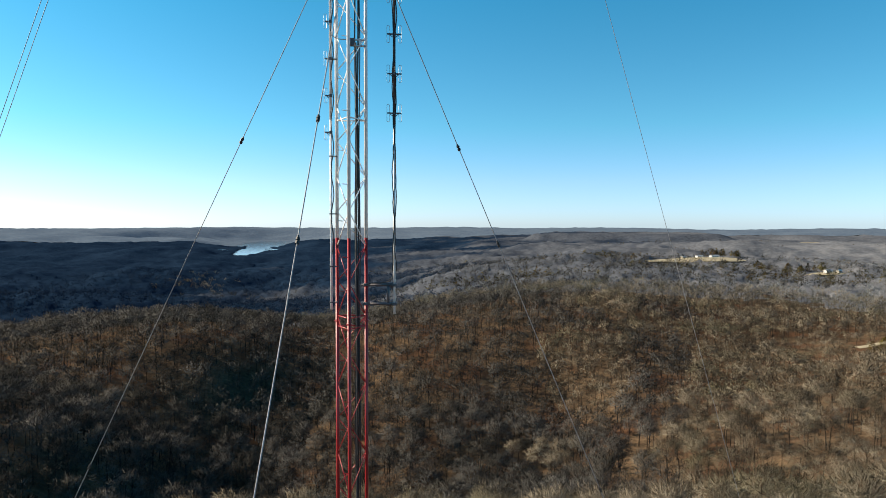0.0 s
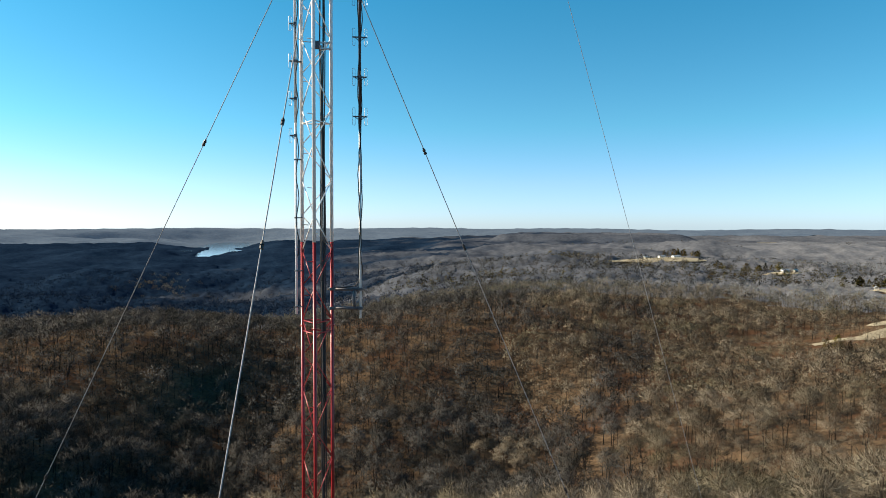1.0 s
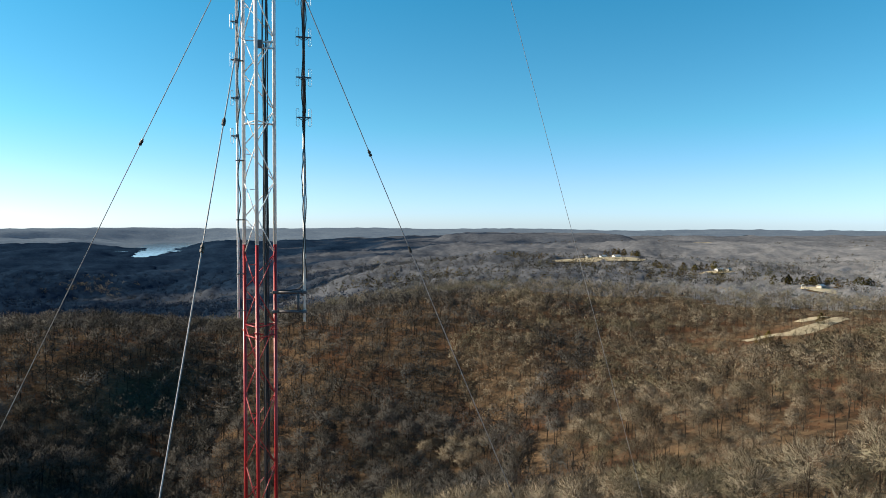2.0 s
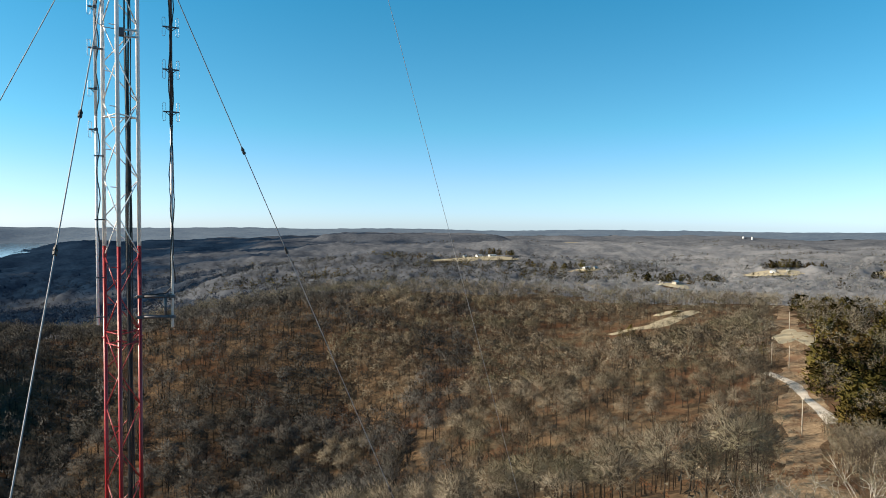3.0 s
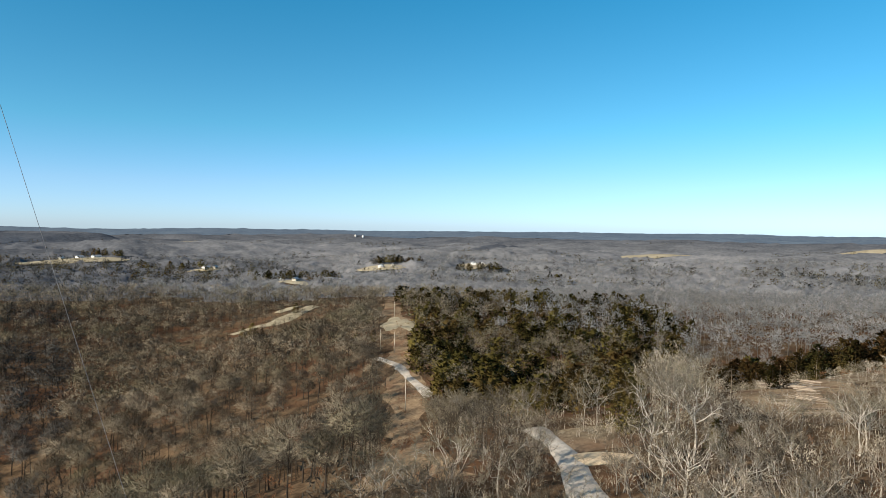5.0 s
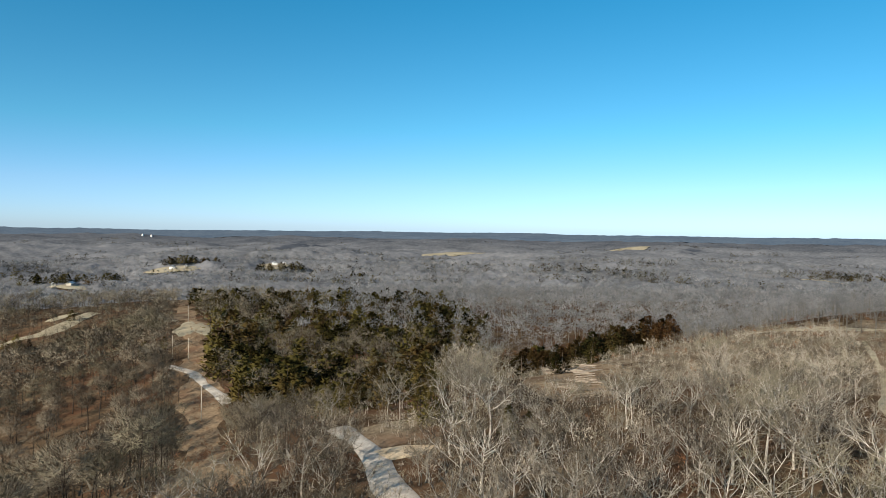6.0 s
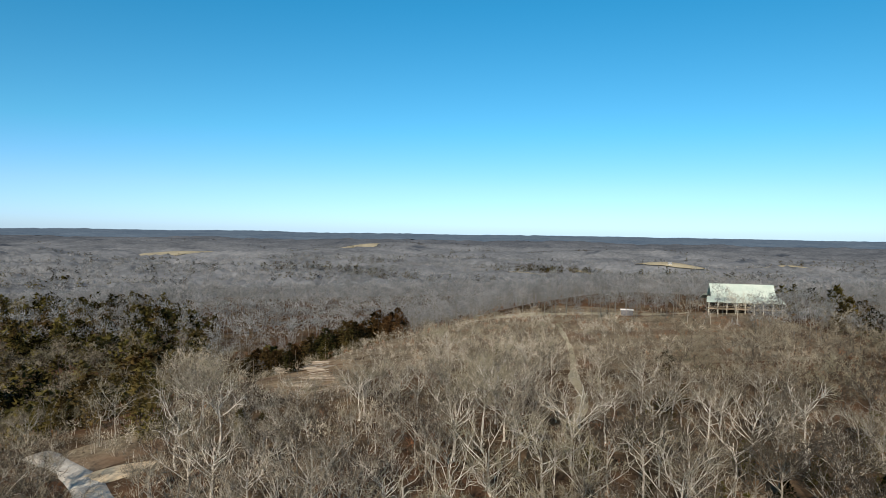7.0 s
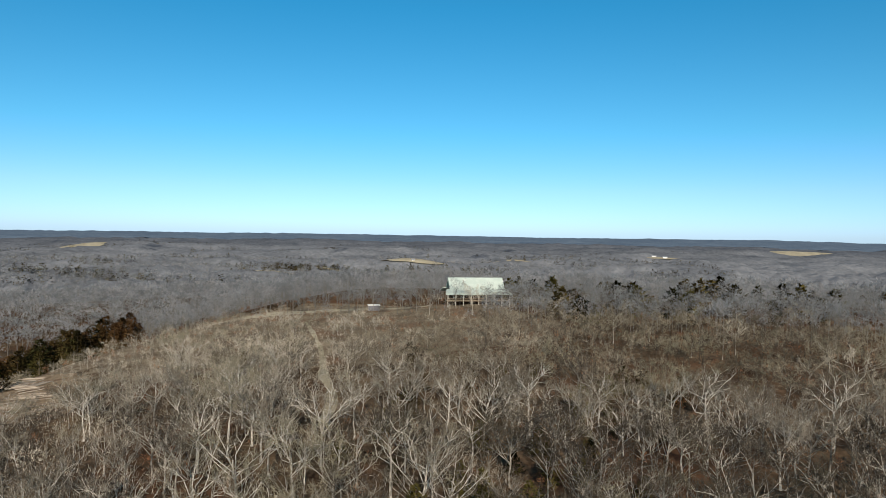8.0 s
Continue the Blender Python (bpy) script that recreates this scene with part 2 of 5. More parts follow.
# far farm fields on low rises: x, y, radius, rise
FIELDS = ((380, 1024, 75, 15), (1110, -172, 38, 11), (1270, -362, 62, 17), (1225, -548, 42, 14), (985, -70, 40, 11), (2158, 361, 90, 8), (1600, 711, 110, 8), (1312, 2444, 110, 8),
          (1531, 595, 70, 7), (465, 630, 22, 7), (680, 715, 40, 7), (462, 812, 25, 7), (800, 640, 32, 7), (318, 437, 16, 4), (1946, -2033, 150, 9), (1500, -1100, 60, 7))


# the lake's two arms: ends of their middle lines
LAKE = ((-690, 2300), (-1010, 4060))
COVE = ((-1500, 3590), (-1380, 3640))


def lake_far(x, y):
    """Distance from the lake's middle lines, in shares of its width there; 100 is the shore."""
    best = np.full(np.shape(x), 1e9)
    for (ax, ay), (bx, by), w0, w1 in ((*LAKE, 30, 105), (*COVE, 50, 55)):
        u = np.clip(((x - ax) * (bx - ax) + (y - ay) * (by - ay)) / ((bx - ax) ** 2 + (by - ay) ** 2), 0, 1)
        d = np.hypot(x - ax - u * (bx - ax), y - ay - u * (by - ay))
        best = np.minimum(best, d * 100 / (w0 + (w1 - w0) * u - 26 * np.exp(-((u - 0.36) / 0.1) ** 2)))
    return best + 30 * waves(x, y, 190, 17)


def ground_z(x, y):
    """Height of the land: a wooded hilltop that falls away to a valley on one side and a plain on the other."""
    x, y = np.asarray(x, dtype=float), np.asarray(y, dtype=float)
    r = np.hypot(x, y) + 1e-6
    yaw = np.degrees(np.arctan2(-x, y))
    s, t = 0.766 * x - 0.643 * y, 0.423 * x + 0.906 * y
    near = -33 - 26 * smooth(95, 190, t) - 34 * smooth(60, -150, s) + 1.2 * waves(x, y, 140, 3)
    # a gully on the valley side, with a spur rising beyond it
    w = -0.998 * (x + 62) - 0.06 * (y - 190) + 7 * np.sin(y / 28)
    near = near + 20 * smooth(0, 110, w) * smooth(90, 60, yaw) * smooth(-25, 5, yaw) - 10 * np.exp(-(w / 36) ** 2) * smooth(120, 180, r) * smooth(-25, 5, yaw)
    w = x - 44 - 0.1 * (y - 260) + 5 * np.sin(y / 31)
    near = near - 11 * np.exp(-(w / np.where(w < 0, 48, 24)) ** 2) * smooth(200, 250, y) * smooth(450, 360, y)
    left = smooth(-14, 16, yaw) * smooth(170, 100, yaw)
    base = -66 - 44 * left
    roll = waves(x, y, 900, 5) * (9 + 9 * left) + waves(x, y, 330, 6) * 6
    crest = 20 * smooth(-38, -4, yaw) * smooth(64, 12, yaw) * np.exp(-((r - 500) / 125) ** 2)
    far = base + roll * smooth(450, 1000, r)
    far = far + (-38 - far) * smooth(2500, 4700, r) + waves(x, y, 1500, 8) * 6 * smooth(3200, 4600, r)
    mesa_x, mesa_y = 2800 * math.sin(math.radians(15)), 2800 * math.cos(math.radians(15))
    u = (x - mesa_x) * math.cos(math.radians(15)) - (y - mesa_y) * math.sin(math.radians(15))
    v = (x - mesa_x) * math.sin(math.radians(15)) + (y - mesa_y) * math.cos(math.radians(15))
    mesa = smooth(400, 290, np.abs(u)) * smooth(420, 330, np.abs(v))
    far = far + (-43 - far) * mesa
    m = smooth(360, 720, r)
    z = near + (far - near) * m + crest
    for fx, fy, fr, lift in FIELDS:
        z = z + lift * np.exp(-((x - fx) ** 2 + (y - fy) ** 2) / (1.3 * fr) ** 2)
    # low banks that carry the dry fields
    for (ax, ay), (bx, by), lift, wide in (((245, 401), (330, 422), 4, 20), ((265, 265), (310, 310), 4, 20)):
        k = np.clip(((x - ax) * (bx - ax) + (y - ay) * (by - ay)) / ((bx - ax) ** 2 + (by - ay) ** 2), 0, 1)
        z = z + lift * np.exp(-((x - ax - k * (bx - ax)) ** 2 + (y - ay - k * (by - ay)) ** 2) / wide ** 2)
    # the knoll under the house
    z = z + 3.2 * np.exp(-((x - 266) ** 2 + (y + 103) ** 2) / 24 ** 2)
    # the lake's basin
    d = lake_far(x, y)
    z = z + (-115 - z) * smooth(620, 160, d)
    z = z - 12 * smooth(125, 60, d)
    return EYE_Z + z


def polar_sheet(radii, yaw0, yaw1, steps, lift):
    """A sheet over the land on rings round the hilltop."""
    yaws = np.radians(np.linspace(yaw0, yaw1, steps))
    rr, aa = np.meshgrid(radii, yaws, indexing="ij")
    x, y = -np.sin(aa) * rr, np.cos(aa) * rr
    z = ground_z(x, y) + lift(x, y, rr)
    n, k = rr.shape
    i = np.arange(n - 1)[:, None] * k + np.arange(k - 1)[None, :]
    faces = np.stack([i, i + k, i + k + 1, i + 1], -1).reshape(-1, 4)[:, ::-1]
    return np.stack([x, y, z], -1).reshape(-1, 3), faces


radii = np.concatenate([[0.0], np.geomspace(4, 4950, 170)])
v, f = polar_sheet(radii, -180, 180, 301, lambda x, y, r: -14 * smooth(720, 1100, r))
ground = tagged(new("ground", mesh_of("ground", v, f, LITTER, True)), "wooded hillside covered in brown fallen oak leaves", "ground", kind="structure")


def path_distance(x, y, pts):
    """Distance from places to a line through pts."""
    best = np.full(np.shape(x), 1e9)
    for (ax, ay), (bx, by) in zip(pts, pts[1:]):
        dx, dy = bx - ax, by - ay
        u = np.clip(((x - ax) * dx + (y - ay) * dy) / (dx * dx + dy * dy), 0, 1)
        best = np.minimum(best, np.hypot(x - ax - u * dx, y - ay - u * dy))
    return best


def curve_points(pts, step):
    """A smooth line through pts."""
    out = []
    p = [Vector((*q, 0)) for q in pts]
    p = [2 * p[0] - p[1], *p, 2 * p[-1] - p[-2]]
    for a, b, c, d in zip(p, p[1:], p[2:], p[3:]):
        n = max(2, int((c - b).length / step))
        for i in range(n):
            t = i / n
            q = 0.5 * (2 * b + (c - a) * t + (2 * a - 5 * b + 4 * c - d) * t * t + (3 * b - a - 3 * c + d) * t ** 3)
            out.append((q.x, q.y))
    out.append(tuple(pts[-1]))
    return out


def strip(pts, half, lift, mat, name, ragged=0.15, seed=1, cross=7):
    """A ribbon that lies on the land along pts, with uneven edges."""
    rng = np.random.RandomState(seed)
    pts = np.array(pts)
    d = np.gradient(pts, axis=0)
    d /= np.linalg.norm(d, axis=1)[:, None] + 1e-9
    side = np.stack([d[:, 1], -d[:, 0]], -1)
    n = len(pts)
    wob = np.convolve(rng.normal(0, 1, n + 8), np.ones(5) / 5, "same")[4:n + 4] * ragged * 2
    wob2 = np.convolve(rng.normal(0, 1, n + 8), np.ones(5) / 5, "same")[4:n + 4] * ragged * 2
    rows = []
    for j in range(cross):
        u = j / (cross - 1) * 2 - 1
        w = half * (1 + np.where(u > 0, wob, wob2))
        q = pts + side * (u * w)[:, None]
        rows.append(np.column_stack([q, ground_z(q[:, 0], q[:, 1]) + lift * (1.05 - abs(u) ** 4)]))
    vv = np.stack(rows, 1).reshape(-1, 3)
    i = np.arange(n - 1)[:, None] * cross + np.arange(cross - 1)[None, :]
    ff = np.stack([i, i + cross, i + cross + 1, i + 1], -1).reshape(-1, 4)
    return new(name, mesh_of(name, vv, ff, mat, True))


def patch(cx, cy, rx, ry, turn, lift, mat, name, seed, ragged=0.22, rings=9):
    """A rounded plot of ground with an uneven rim."""
    rng = np.random.RandomState(seed)
    k = 56
    a = np.linspace(0, 2 * np.pi, k, endpoint=False)
    rim = 1 + ragged * sum(np.sin(a * m + rng.uniform(0, 6.28)) / m ** 0.8 for m in (2, 3, 5, 8)) / 2
    vs, fs = [], []
    ca, sa = math.cos(radians(turn)), math.sin(radians(turn))
    for j in range(rings + 1):
        q = j / rings
        px, py = np.cos(a) * rim * rx * q, np.sin(a) * rim * ry * q
        x, y = cx + px * ca - py * sa, cy + px * sa + py * ca
        vs.append(np.column_stack([x, y, ground_z(x, y) + lift * (1 - 0.9 * q ** 6)]))
    vs = np.concatenate(vs)
    for j in range(rings):
        for i in range(k):
            fs.append((j * k + i, (j + 1) * k + i, (j + 1) * k + (i + 1) % k, j * k + (i + 1) % k))
    return new(name, mesh_of(name, vs, fs, mat, True))


ROAD = curve_points([(52, 8), (66, 30), (77, 43), (88, 52), (97, 63), (112, 82), (134, 108), (158, 138), (175, 158), (187, 173), (200, 193), (216, 216), (222, 236)], 4)
POWERLINE = [(70, 66), (105, 101), (148, 145), (178, 175), (237, 236), (274, 273), (343, 348), (470, 480)]
SWATH = [(112, -17), (130, -21), (160, -24), (200, -29), (250, -31)]
split = [i for i, p in enumerate(ROAD) if p[0] > 99][0], [i for i, p in enumerate(ROAD) if p[0] > 176][0]
tagged(strip(ROAD[:split[0] + 1], 2.3, 0.28, GRAVEL, "road", 0.12, 3), "pale grey gravel track winding through the woods", "road", kind="structure")
tagged(strip(ROAD[split[0]:split[1] + 1], 1.4, 0.2, LITTER, "road", 0.2, 4), "leaf-strewn stretch of track under the trees", "road", kind="structure")
tagged(strip(ROAD[split[1]:], 2.1, 0.28, GRAVEL, "road", 0.25, 5), "pale grey gravel track crossing the cleared strip", "road", kind="structure")
tagged(strip(curve_points(POWERLINE, 4), 5.6, 0.16, DIRT, "power_line_clearing", 0.5, 5), "cleared strip of bare tan soil and dry grass", "clearing", kind="structure")
tagged(strip(curve_points(SWATH, 3), 0.9, 0.16, STRAW, "grass_track", 0.35, 6), "narrow mown grass track cut through bare woods", "track", kind="structure")
tagged(patch(89.5, 48, 5.2, 2.7, -61, 0.34, SAND, "pull_out", 8, 0.5), "tan gravelly pull-out beside the track", "clearing", kind="structure")
FARFIELD = [(245, 401), (268, 406), (281, 403), (301, 410), (330, 422)]
tagged(strip(curve_points(FARFIELD, 5), 4.2, 0.3, STRAW, "field_track", 0.3, 9), "pale dry grass strip among the woods", "field", kind="structure")
HILLFIELD = [(214, 46), (238, 34), (258, 16), (272, -4), (282, -35), (286, -62), (276, -86)]
tagged(strip(curve_points(HILLFIELD, 4), 3.8, 0.2, STRAW, "hilltop_field", 0.4, 10), "pale dry grass field along the hilltop edge", "field", kind="structure")
tagged(patch(282, 282, 31, 8, 45, 0.3, STRAW, "dry_meadow", 15, 0.85), "yellowish dry grass meadow on the cleared strip", "field", kind="structure")
tagged(patch(236, -16, 78, 92, 5, 0.08, DRYGRASS, "hilltop_meadow", 13, 0.3, 14), "dry tan grass and brush ground on the hilltop", "ground", kind="structure")
tagged(patch(99, 53, 15, 6.5, -25, 0.1, DRYGRASS, "clearing", 14, 0.5), "tan scraped ground round the pull-out", "clearing", kind="structure")
LOGYARD = (166, 40)
tagged(patch(*LOGYARD, 36, 14, 15, 0.15, DIRT, "cut_clearing", 11), "felled clearing with tan soil and cut brush", "clearing", kind="structure")
for i, (fx, fy, fr, _) in enumerate(FIELDS):
    tagged(patch(fx, fy, fr, fr * 0.6, 30 * i, 0.5, STRAW, "farm_field", 20 + i, 0.35), "pale tan winter pasture between woods", "field", kind="structure")


def open_ground(x, y):
    """True where no tree stands."""
    c = path_distance(x, y, ROAD[:split[0] + 2]) < 3.4
    c |= path_distance(x, y, ROAD[split[1]:]) < 3.2
    c |= path_distance(x, y, ROAD) < 1.6
    c |= path_distance(x, y, POWERLINE) < 6.2
    c |= path_distance(x, y, SWATH) < 2.6
    c |= path_distance(x, y, FARFIELD) < 7
    c |= np.hypot(((x - 287) + (y - 287)) * 0.707 / 36, ((y - 287) - (x - 287)) * 0.707 / 12) < 1
    c |= path_distance(x, y, HILLFIELD) < 5.5
    c |= np.hypot(((x - LOGYARD[0]) * 0.966 + (y - LOGYARD[1]) * 0.259) / 38, ((y - LOGYARD[1]) * 0.966 - (x - LOGYARD[0]) * 0.259) / 16) < 1
    c |= np.hypot(x - 89.5, y - 48) < 5.5
    c |= np.hypot((x - HOUSE[0]) / 16, (y - HOUSE[1]) / 16) < 1
    c |= np.hypot(x + 1.9, y - 13.6) < 9
    for fx, fy, fr, _ in FIELDS:
        c |= np.hypot(x - fx, y - fy) < fr
    return c


HOUSE = (266.0, -103.0)


def water(line, w0, w1, seed, name):
    """A long lake arm with an uneven shore."""
    rng = np.random.RandomState(seed)
    (ax, ay), (bx, by) = line
    n = 40
    u = np.linspace(0, 1, n)
    length = math.hypot(bx - ax, by - ay)
    nx_, ny_ = (by - ay) / length, -(bx - ax) / length
    sway = 18 * np.sin(u * 5 + seed) * (w1 > 60)
    half = (w0 + (w1 - w0) * u) * np.sin(np.pi * np.clip(u, 0.04, 0.96)) ** 0.35 * (1 + 0.25 * np.sin(u * 17 + seed) + 0.12 * rng.normal(size=n))
    bm = bmesh.new()
    l = [bm.verts.new((ax + (bx - ax) * t + nx_ * (s + h), ay + (by - ay) * t + ny_ * (s + h), EYE_Z - 108)) for t, s, h in zip(u, sway, half)]
    r = [bm.verts.new((ax + (bx - ax) * t + nx_ * (s - h), ay + (by - ay) * t + ny_ * (s - h), EYE_Z - 108)) for t, s, h in zip(u, sway, half)]
    for i in range(n - 1):
        bm.faces.new((l[i], l[i + 1], r[i + 1], r[i]))
    bmesh.ops.recalc_face_normals(bm, faces=bm.faces)
    return tagged(new(name, from_bm(name, bm, WATER)), "calm lake arm reflecting the pale sky", "water", kind="structure")


water(LAKE, 70, 200, 2, "water")
water(COVE, 90, 95, 4, "water")


def canopy_lift(x, y, r):
    h = 7 - 3.5 * smooth(1550, 1250, r) + 2.0 * waves(x, y, 60, 12) + 1.6 * waves(x, y, 26, 13) + 3 * waves(x, y, 170, 14)
    h = h + np.random.RandomState(19).normal(0, 1.3, np.shape(x)) * smooth(3000, 1200, r)
    h = h * smooth(600, 720, r) - 3 * smooth(720, 600, r)
    for fx, fy, fr, _ in FIELDS:
        h = h * smooth(fr * 0.9, fr * 1.15, np.hypot(x - fx, y - fy)) - 2 * smooth(fr * 1.15, fr * 0.9, np.hypot(x - fx, y - fy))
    return h


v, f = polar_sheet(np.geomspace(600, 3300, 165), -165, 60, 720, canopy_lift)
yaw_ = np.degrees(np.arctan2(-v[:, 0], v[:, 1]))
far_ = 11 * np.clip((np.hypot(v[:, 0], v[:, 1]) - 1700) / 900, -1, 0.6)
# backlit shade and valley haze enter the colour by bearing
pine_shade_haze = 0.5 * smooth(-46, -6, yaw_) + 0.5 * smooth(-14, 8, yaw_ + far_ + 9 * waves(v[:, 0], v[:, 1], 420, 15) + 7 * waves(v[:, 0], v[:, 1], 130, 16))
pine_shade_haze = np.maximum(pine_shade_haze, 0.6 * smooth(0.75, 1.15, waves(v[:, 0], v[:, 1], 240, 18)) * smooth(1000, 1700, np.hypot(v[:, 0], v[:, 1])))
# the flat-topped hill's near side gets its shade from a darker colour
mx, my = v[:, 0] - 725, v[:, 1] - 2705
pine_shade_haze = np.maximum(pine_shade_haze, 0.6 * smooth(460, 360, np.abs(mx * 0.966 - my * 0.259)) * smooth(-520, -420, mx * 0.259 + my * 0.966) * smooth(-150, -260, mx * 0.259 + my * 0.966))
# blue haze mixed into the colour with growing distance
pine_shade_haze = np.maximum(pine_shade_haze, 0.42 * smooth(1300, 3200, np.hypot(v[:, 0], v[:, 1])))
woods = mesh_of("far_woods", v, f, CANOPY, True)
woods.attributes.new("pine_shade_haze", "FLOAT", "POINT").data.foreach_set("value", pine_shade_haze.astype(np.float32))
tagged(new("far_woods", woods), "grey leafless woods with dark evergreens, tinted for shade and haze, covering plain and valley", "woods", kind="stuff")
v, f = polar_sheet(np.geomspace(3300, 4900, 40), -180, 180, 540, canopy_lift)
tagged(new("backdrop", mesh_of("backdrop", v, f, DISTANCE, True)), "wooded hills tinted with blue-grey haze out to the horizon", "hills", kind="structure")


# ---- bare trees ----
def unit(v):
    return v / (np.linalg.norm(v, axis=-1, keepdims=True) + 1e-9)


def tubes(starts, ends, ra, rb, sides):
    """Tapered open prisms between points, as arrays."""
    starts, ends = np.asarray(starts), np.asarray(ends)
    n = len(starts)
    d = unit(ends - starts)
    ref = np.where(np.abs(d[:, 2:3]) > 0.9, [[1.0, 0, 0]], [[0, 0, 1.0]])
    u = unit(np.cross(d, ref))
    w = np.cross(d, u)
    a = np.arange(sides) / sides * 2 * np.pi
    ring = u[:, None] * np.cos(a)[None, :, None] + w[:, None] * np.sin(a)[None, :, None]
    v = np.concatenate([starts[:, None] + ring * np.asarray(ra)[:, None, None], ends[:, None] + ring * np.asarray(rb)[:, None, None]], 1)
    i = np.arange(sides)
    j = (i + 1) % sides
    quad = np.stack([i, j, j + sides, i, j + sides, i + sides], -1).reshape(-1, 3)
    f = (np.arange(n)[:, None, None] * 2 * sides + quad[None]).reshape(-1, 3)
    return v.reshape(-1, 3), f


def blades(starts, ends, width, rng, facing=None):
    """Slender twigs, each one tapering triangle, that may lie flat along their crown."""
    starts, ends = np.asarray(starts), np.asarray(ends)
    n = len(starts)
    turned = rng.normal(size=(n, 3)) if facing is None else facing + rng.normal(0, 0.35, (n, 3))
    side = unit(np.cross(ends - starts, turned)) * np.asarray(width).reshape(-1, 1)
    v = np.stack([starts - side, starts + side, ends], 1).reshape(-1, 3)
    return v, np.arange(3 * n).reshape(-1, 3)


def joined(pieces):
    vs, fs, k = [], [], 0
    for v, f in pieces:
        vs.append(v)
        fs.append(f + k)
        k += len(v)
    return np.concatenate(vs), np.concatenate(fs)


def wood_and_twigs(wood, twigs, centre=None, size=(1, 1, 1)):
    """One tree in one piece, with a mark on what is bark. Round a centre, the twigs share the soft rounding of their crown."""
    v, f = joined([*wood, *twigs])
    mark = np.zeros(len(v))
    split_at = sum(len(w[0]) for w in wood)
    mark[:split_at] = 1.0
    if centre is None:
        return v, f, mark, None
    face = np.cross(v[f[:, 1]] - v[f[:, 0]], v[f[:, 2]] - v[f[:, 0]])
    normal = np.zeros_like(v)
    for k in range(3):
        np.add.at(normal, f[:, k], face)
    out = unit((v - centre) / np.asarray(size)) + np.array([0, 0, 0.4]) + np.random.RandomState(len(v)).normal(0, 0.22, v.shape)
    normal[split_at:] = out[split_at:]
    normal = unit(normal)
    inward = (np.einsum("ij,ij->i", face, normal[f[:, 0]]) < 0) & (f[:, 0] >= split_at)
    f = np.where(inward[:, None], f[:, [0, 2, 1]], f)
    return v, f, mark, normal


def fork(pos, dirs, length, count, spread, up, rng, t0=0.35):
    """Side shoots along branches: where they start, which way, how long."""
    n = len(pos)
    at = rng.uniform(t0, 1.0, (n, count))
    at[:, 0] = 1.0
    start = (pos[:, None] + dirs[:, None] * (length[:, None] * at)[..., None]).reshape(-1, 3)
    d = unit(dirs[:, None] + rng.normal(0, spread, (n, count, 3)) + np.array([0, 0, up])).reshape(-1, 3)
    return start, d


def tree_arrays(seed, height, crown, low, limbs, subs, twigs, fine, sides=5, girth=0.62, hair=0.03):
    """A leafless tree: wood (trunk and crooked limbs) and twigs. crown: half its width; low: where the limbs begin."""
    rng = np.random.RandomState(seed)
    n = 5
    zs = np.linspace(-0.4, height * (low + 0.28), n + 1)
    lean = np.cumsum(rng.normal(0, 0.05 * height / n, (n + 1, 2)), 0)
    lean[0] = 0
    pts = np.column_stack([lean, zs])
    r0 = 0.017 * height * girth
    rad = np.linspace(r0 * 1.15, r0 * 0.5, n + 1)
    rad[0] *= 1.35
    wood = [tubes(pts[:-1], pts[1:], rad[:-1], rad[1:], sides)]
    az = np.arange(limbs) * 2.4 + rng.uniform(0, 6.28)
    t = rng.uniform(0.0, 1.0, limbs)
    zl = height * (low + 0.26 * t)
    start = np.column_stack([np.interp(zl, zs, pts[:, 0]), np.interp(zl, zs, pts[:, 1]), zl])
    reach = rng.uniform(0.5, 1.0, limbs) * crown
    end = start + np.column_stack([np.cos(az) * reach, np.sin(az) * reach, (height * rng.uniform(0.72, 0.95, limbs) - zl) * rng.uniform(0.5, 0.95, limbs)])
    mid = (start + end) / 2 + rng.normal(0, 0.04 * height, (limbs, 3)) + np.array([0, 0, -0.03 * height])
    rl = r0 * rng.uniform(0.36, 0.56, limbs)
    wood += [tubes(start, mid, rl, rl * 0.7, 4 if sides > 4 else 3), tubes(mid, end, rl * 0.7, rl * 0.3, 4 if sides > 4 else 3)]
    d1 = unit(end - mid)
    l1 = np.linalg.norm(end - mid, axis=1)
    s2, d2 = fork(mid, d1, l1, subs, 0.55, 0.35, rng, 0.0)
    l2 = height * rng.uniform(0.10, 0.22, len(s2))
    e2 = s2 + d2 * l2[:, None]
    m2 = (s2 + e2) / 2 + rng.normal(0, 0.022 * height, (len(s2), 3))
    wood += [tubes(s2, m2, np.full(len(s2), r0 * 0.24), np.full(len(s2), r0 * 0.17), 3), tubes(m2, e2, np.full(len(s2), r0 * 0.17), np.full(len(s2), r0 * 0.06), 3)]
    s3, d3 = fork(m2, unit(e2 - m2), l2 / 2, twigs, 0.75, 0.2, rng, 0.0)
    l3 = height * rng.uniform(0.04, 0.11, len(s3))
    e3 = s3 + d3 * l3[:, None]
    leafless = [blades(s3, e3, np.full(len(s3), hair * 1.1), rng)]
    s4, d4 = fork(s3, d3, l3, fine, 0.7, 0.2, rng, 0.25)
    e4 = s4 + d4 * (height * rng.uniform(0.03, 0.08, len(s4)))[:, None]
    leafless.append(blades(s4, e4, np.full(len(s4), hair), rng))
    return wood, leafless


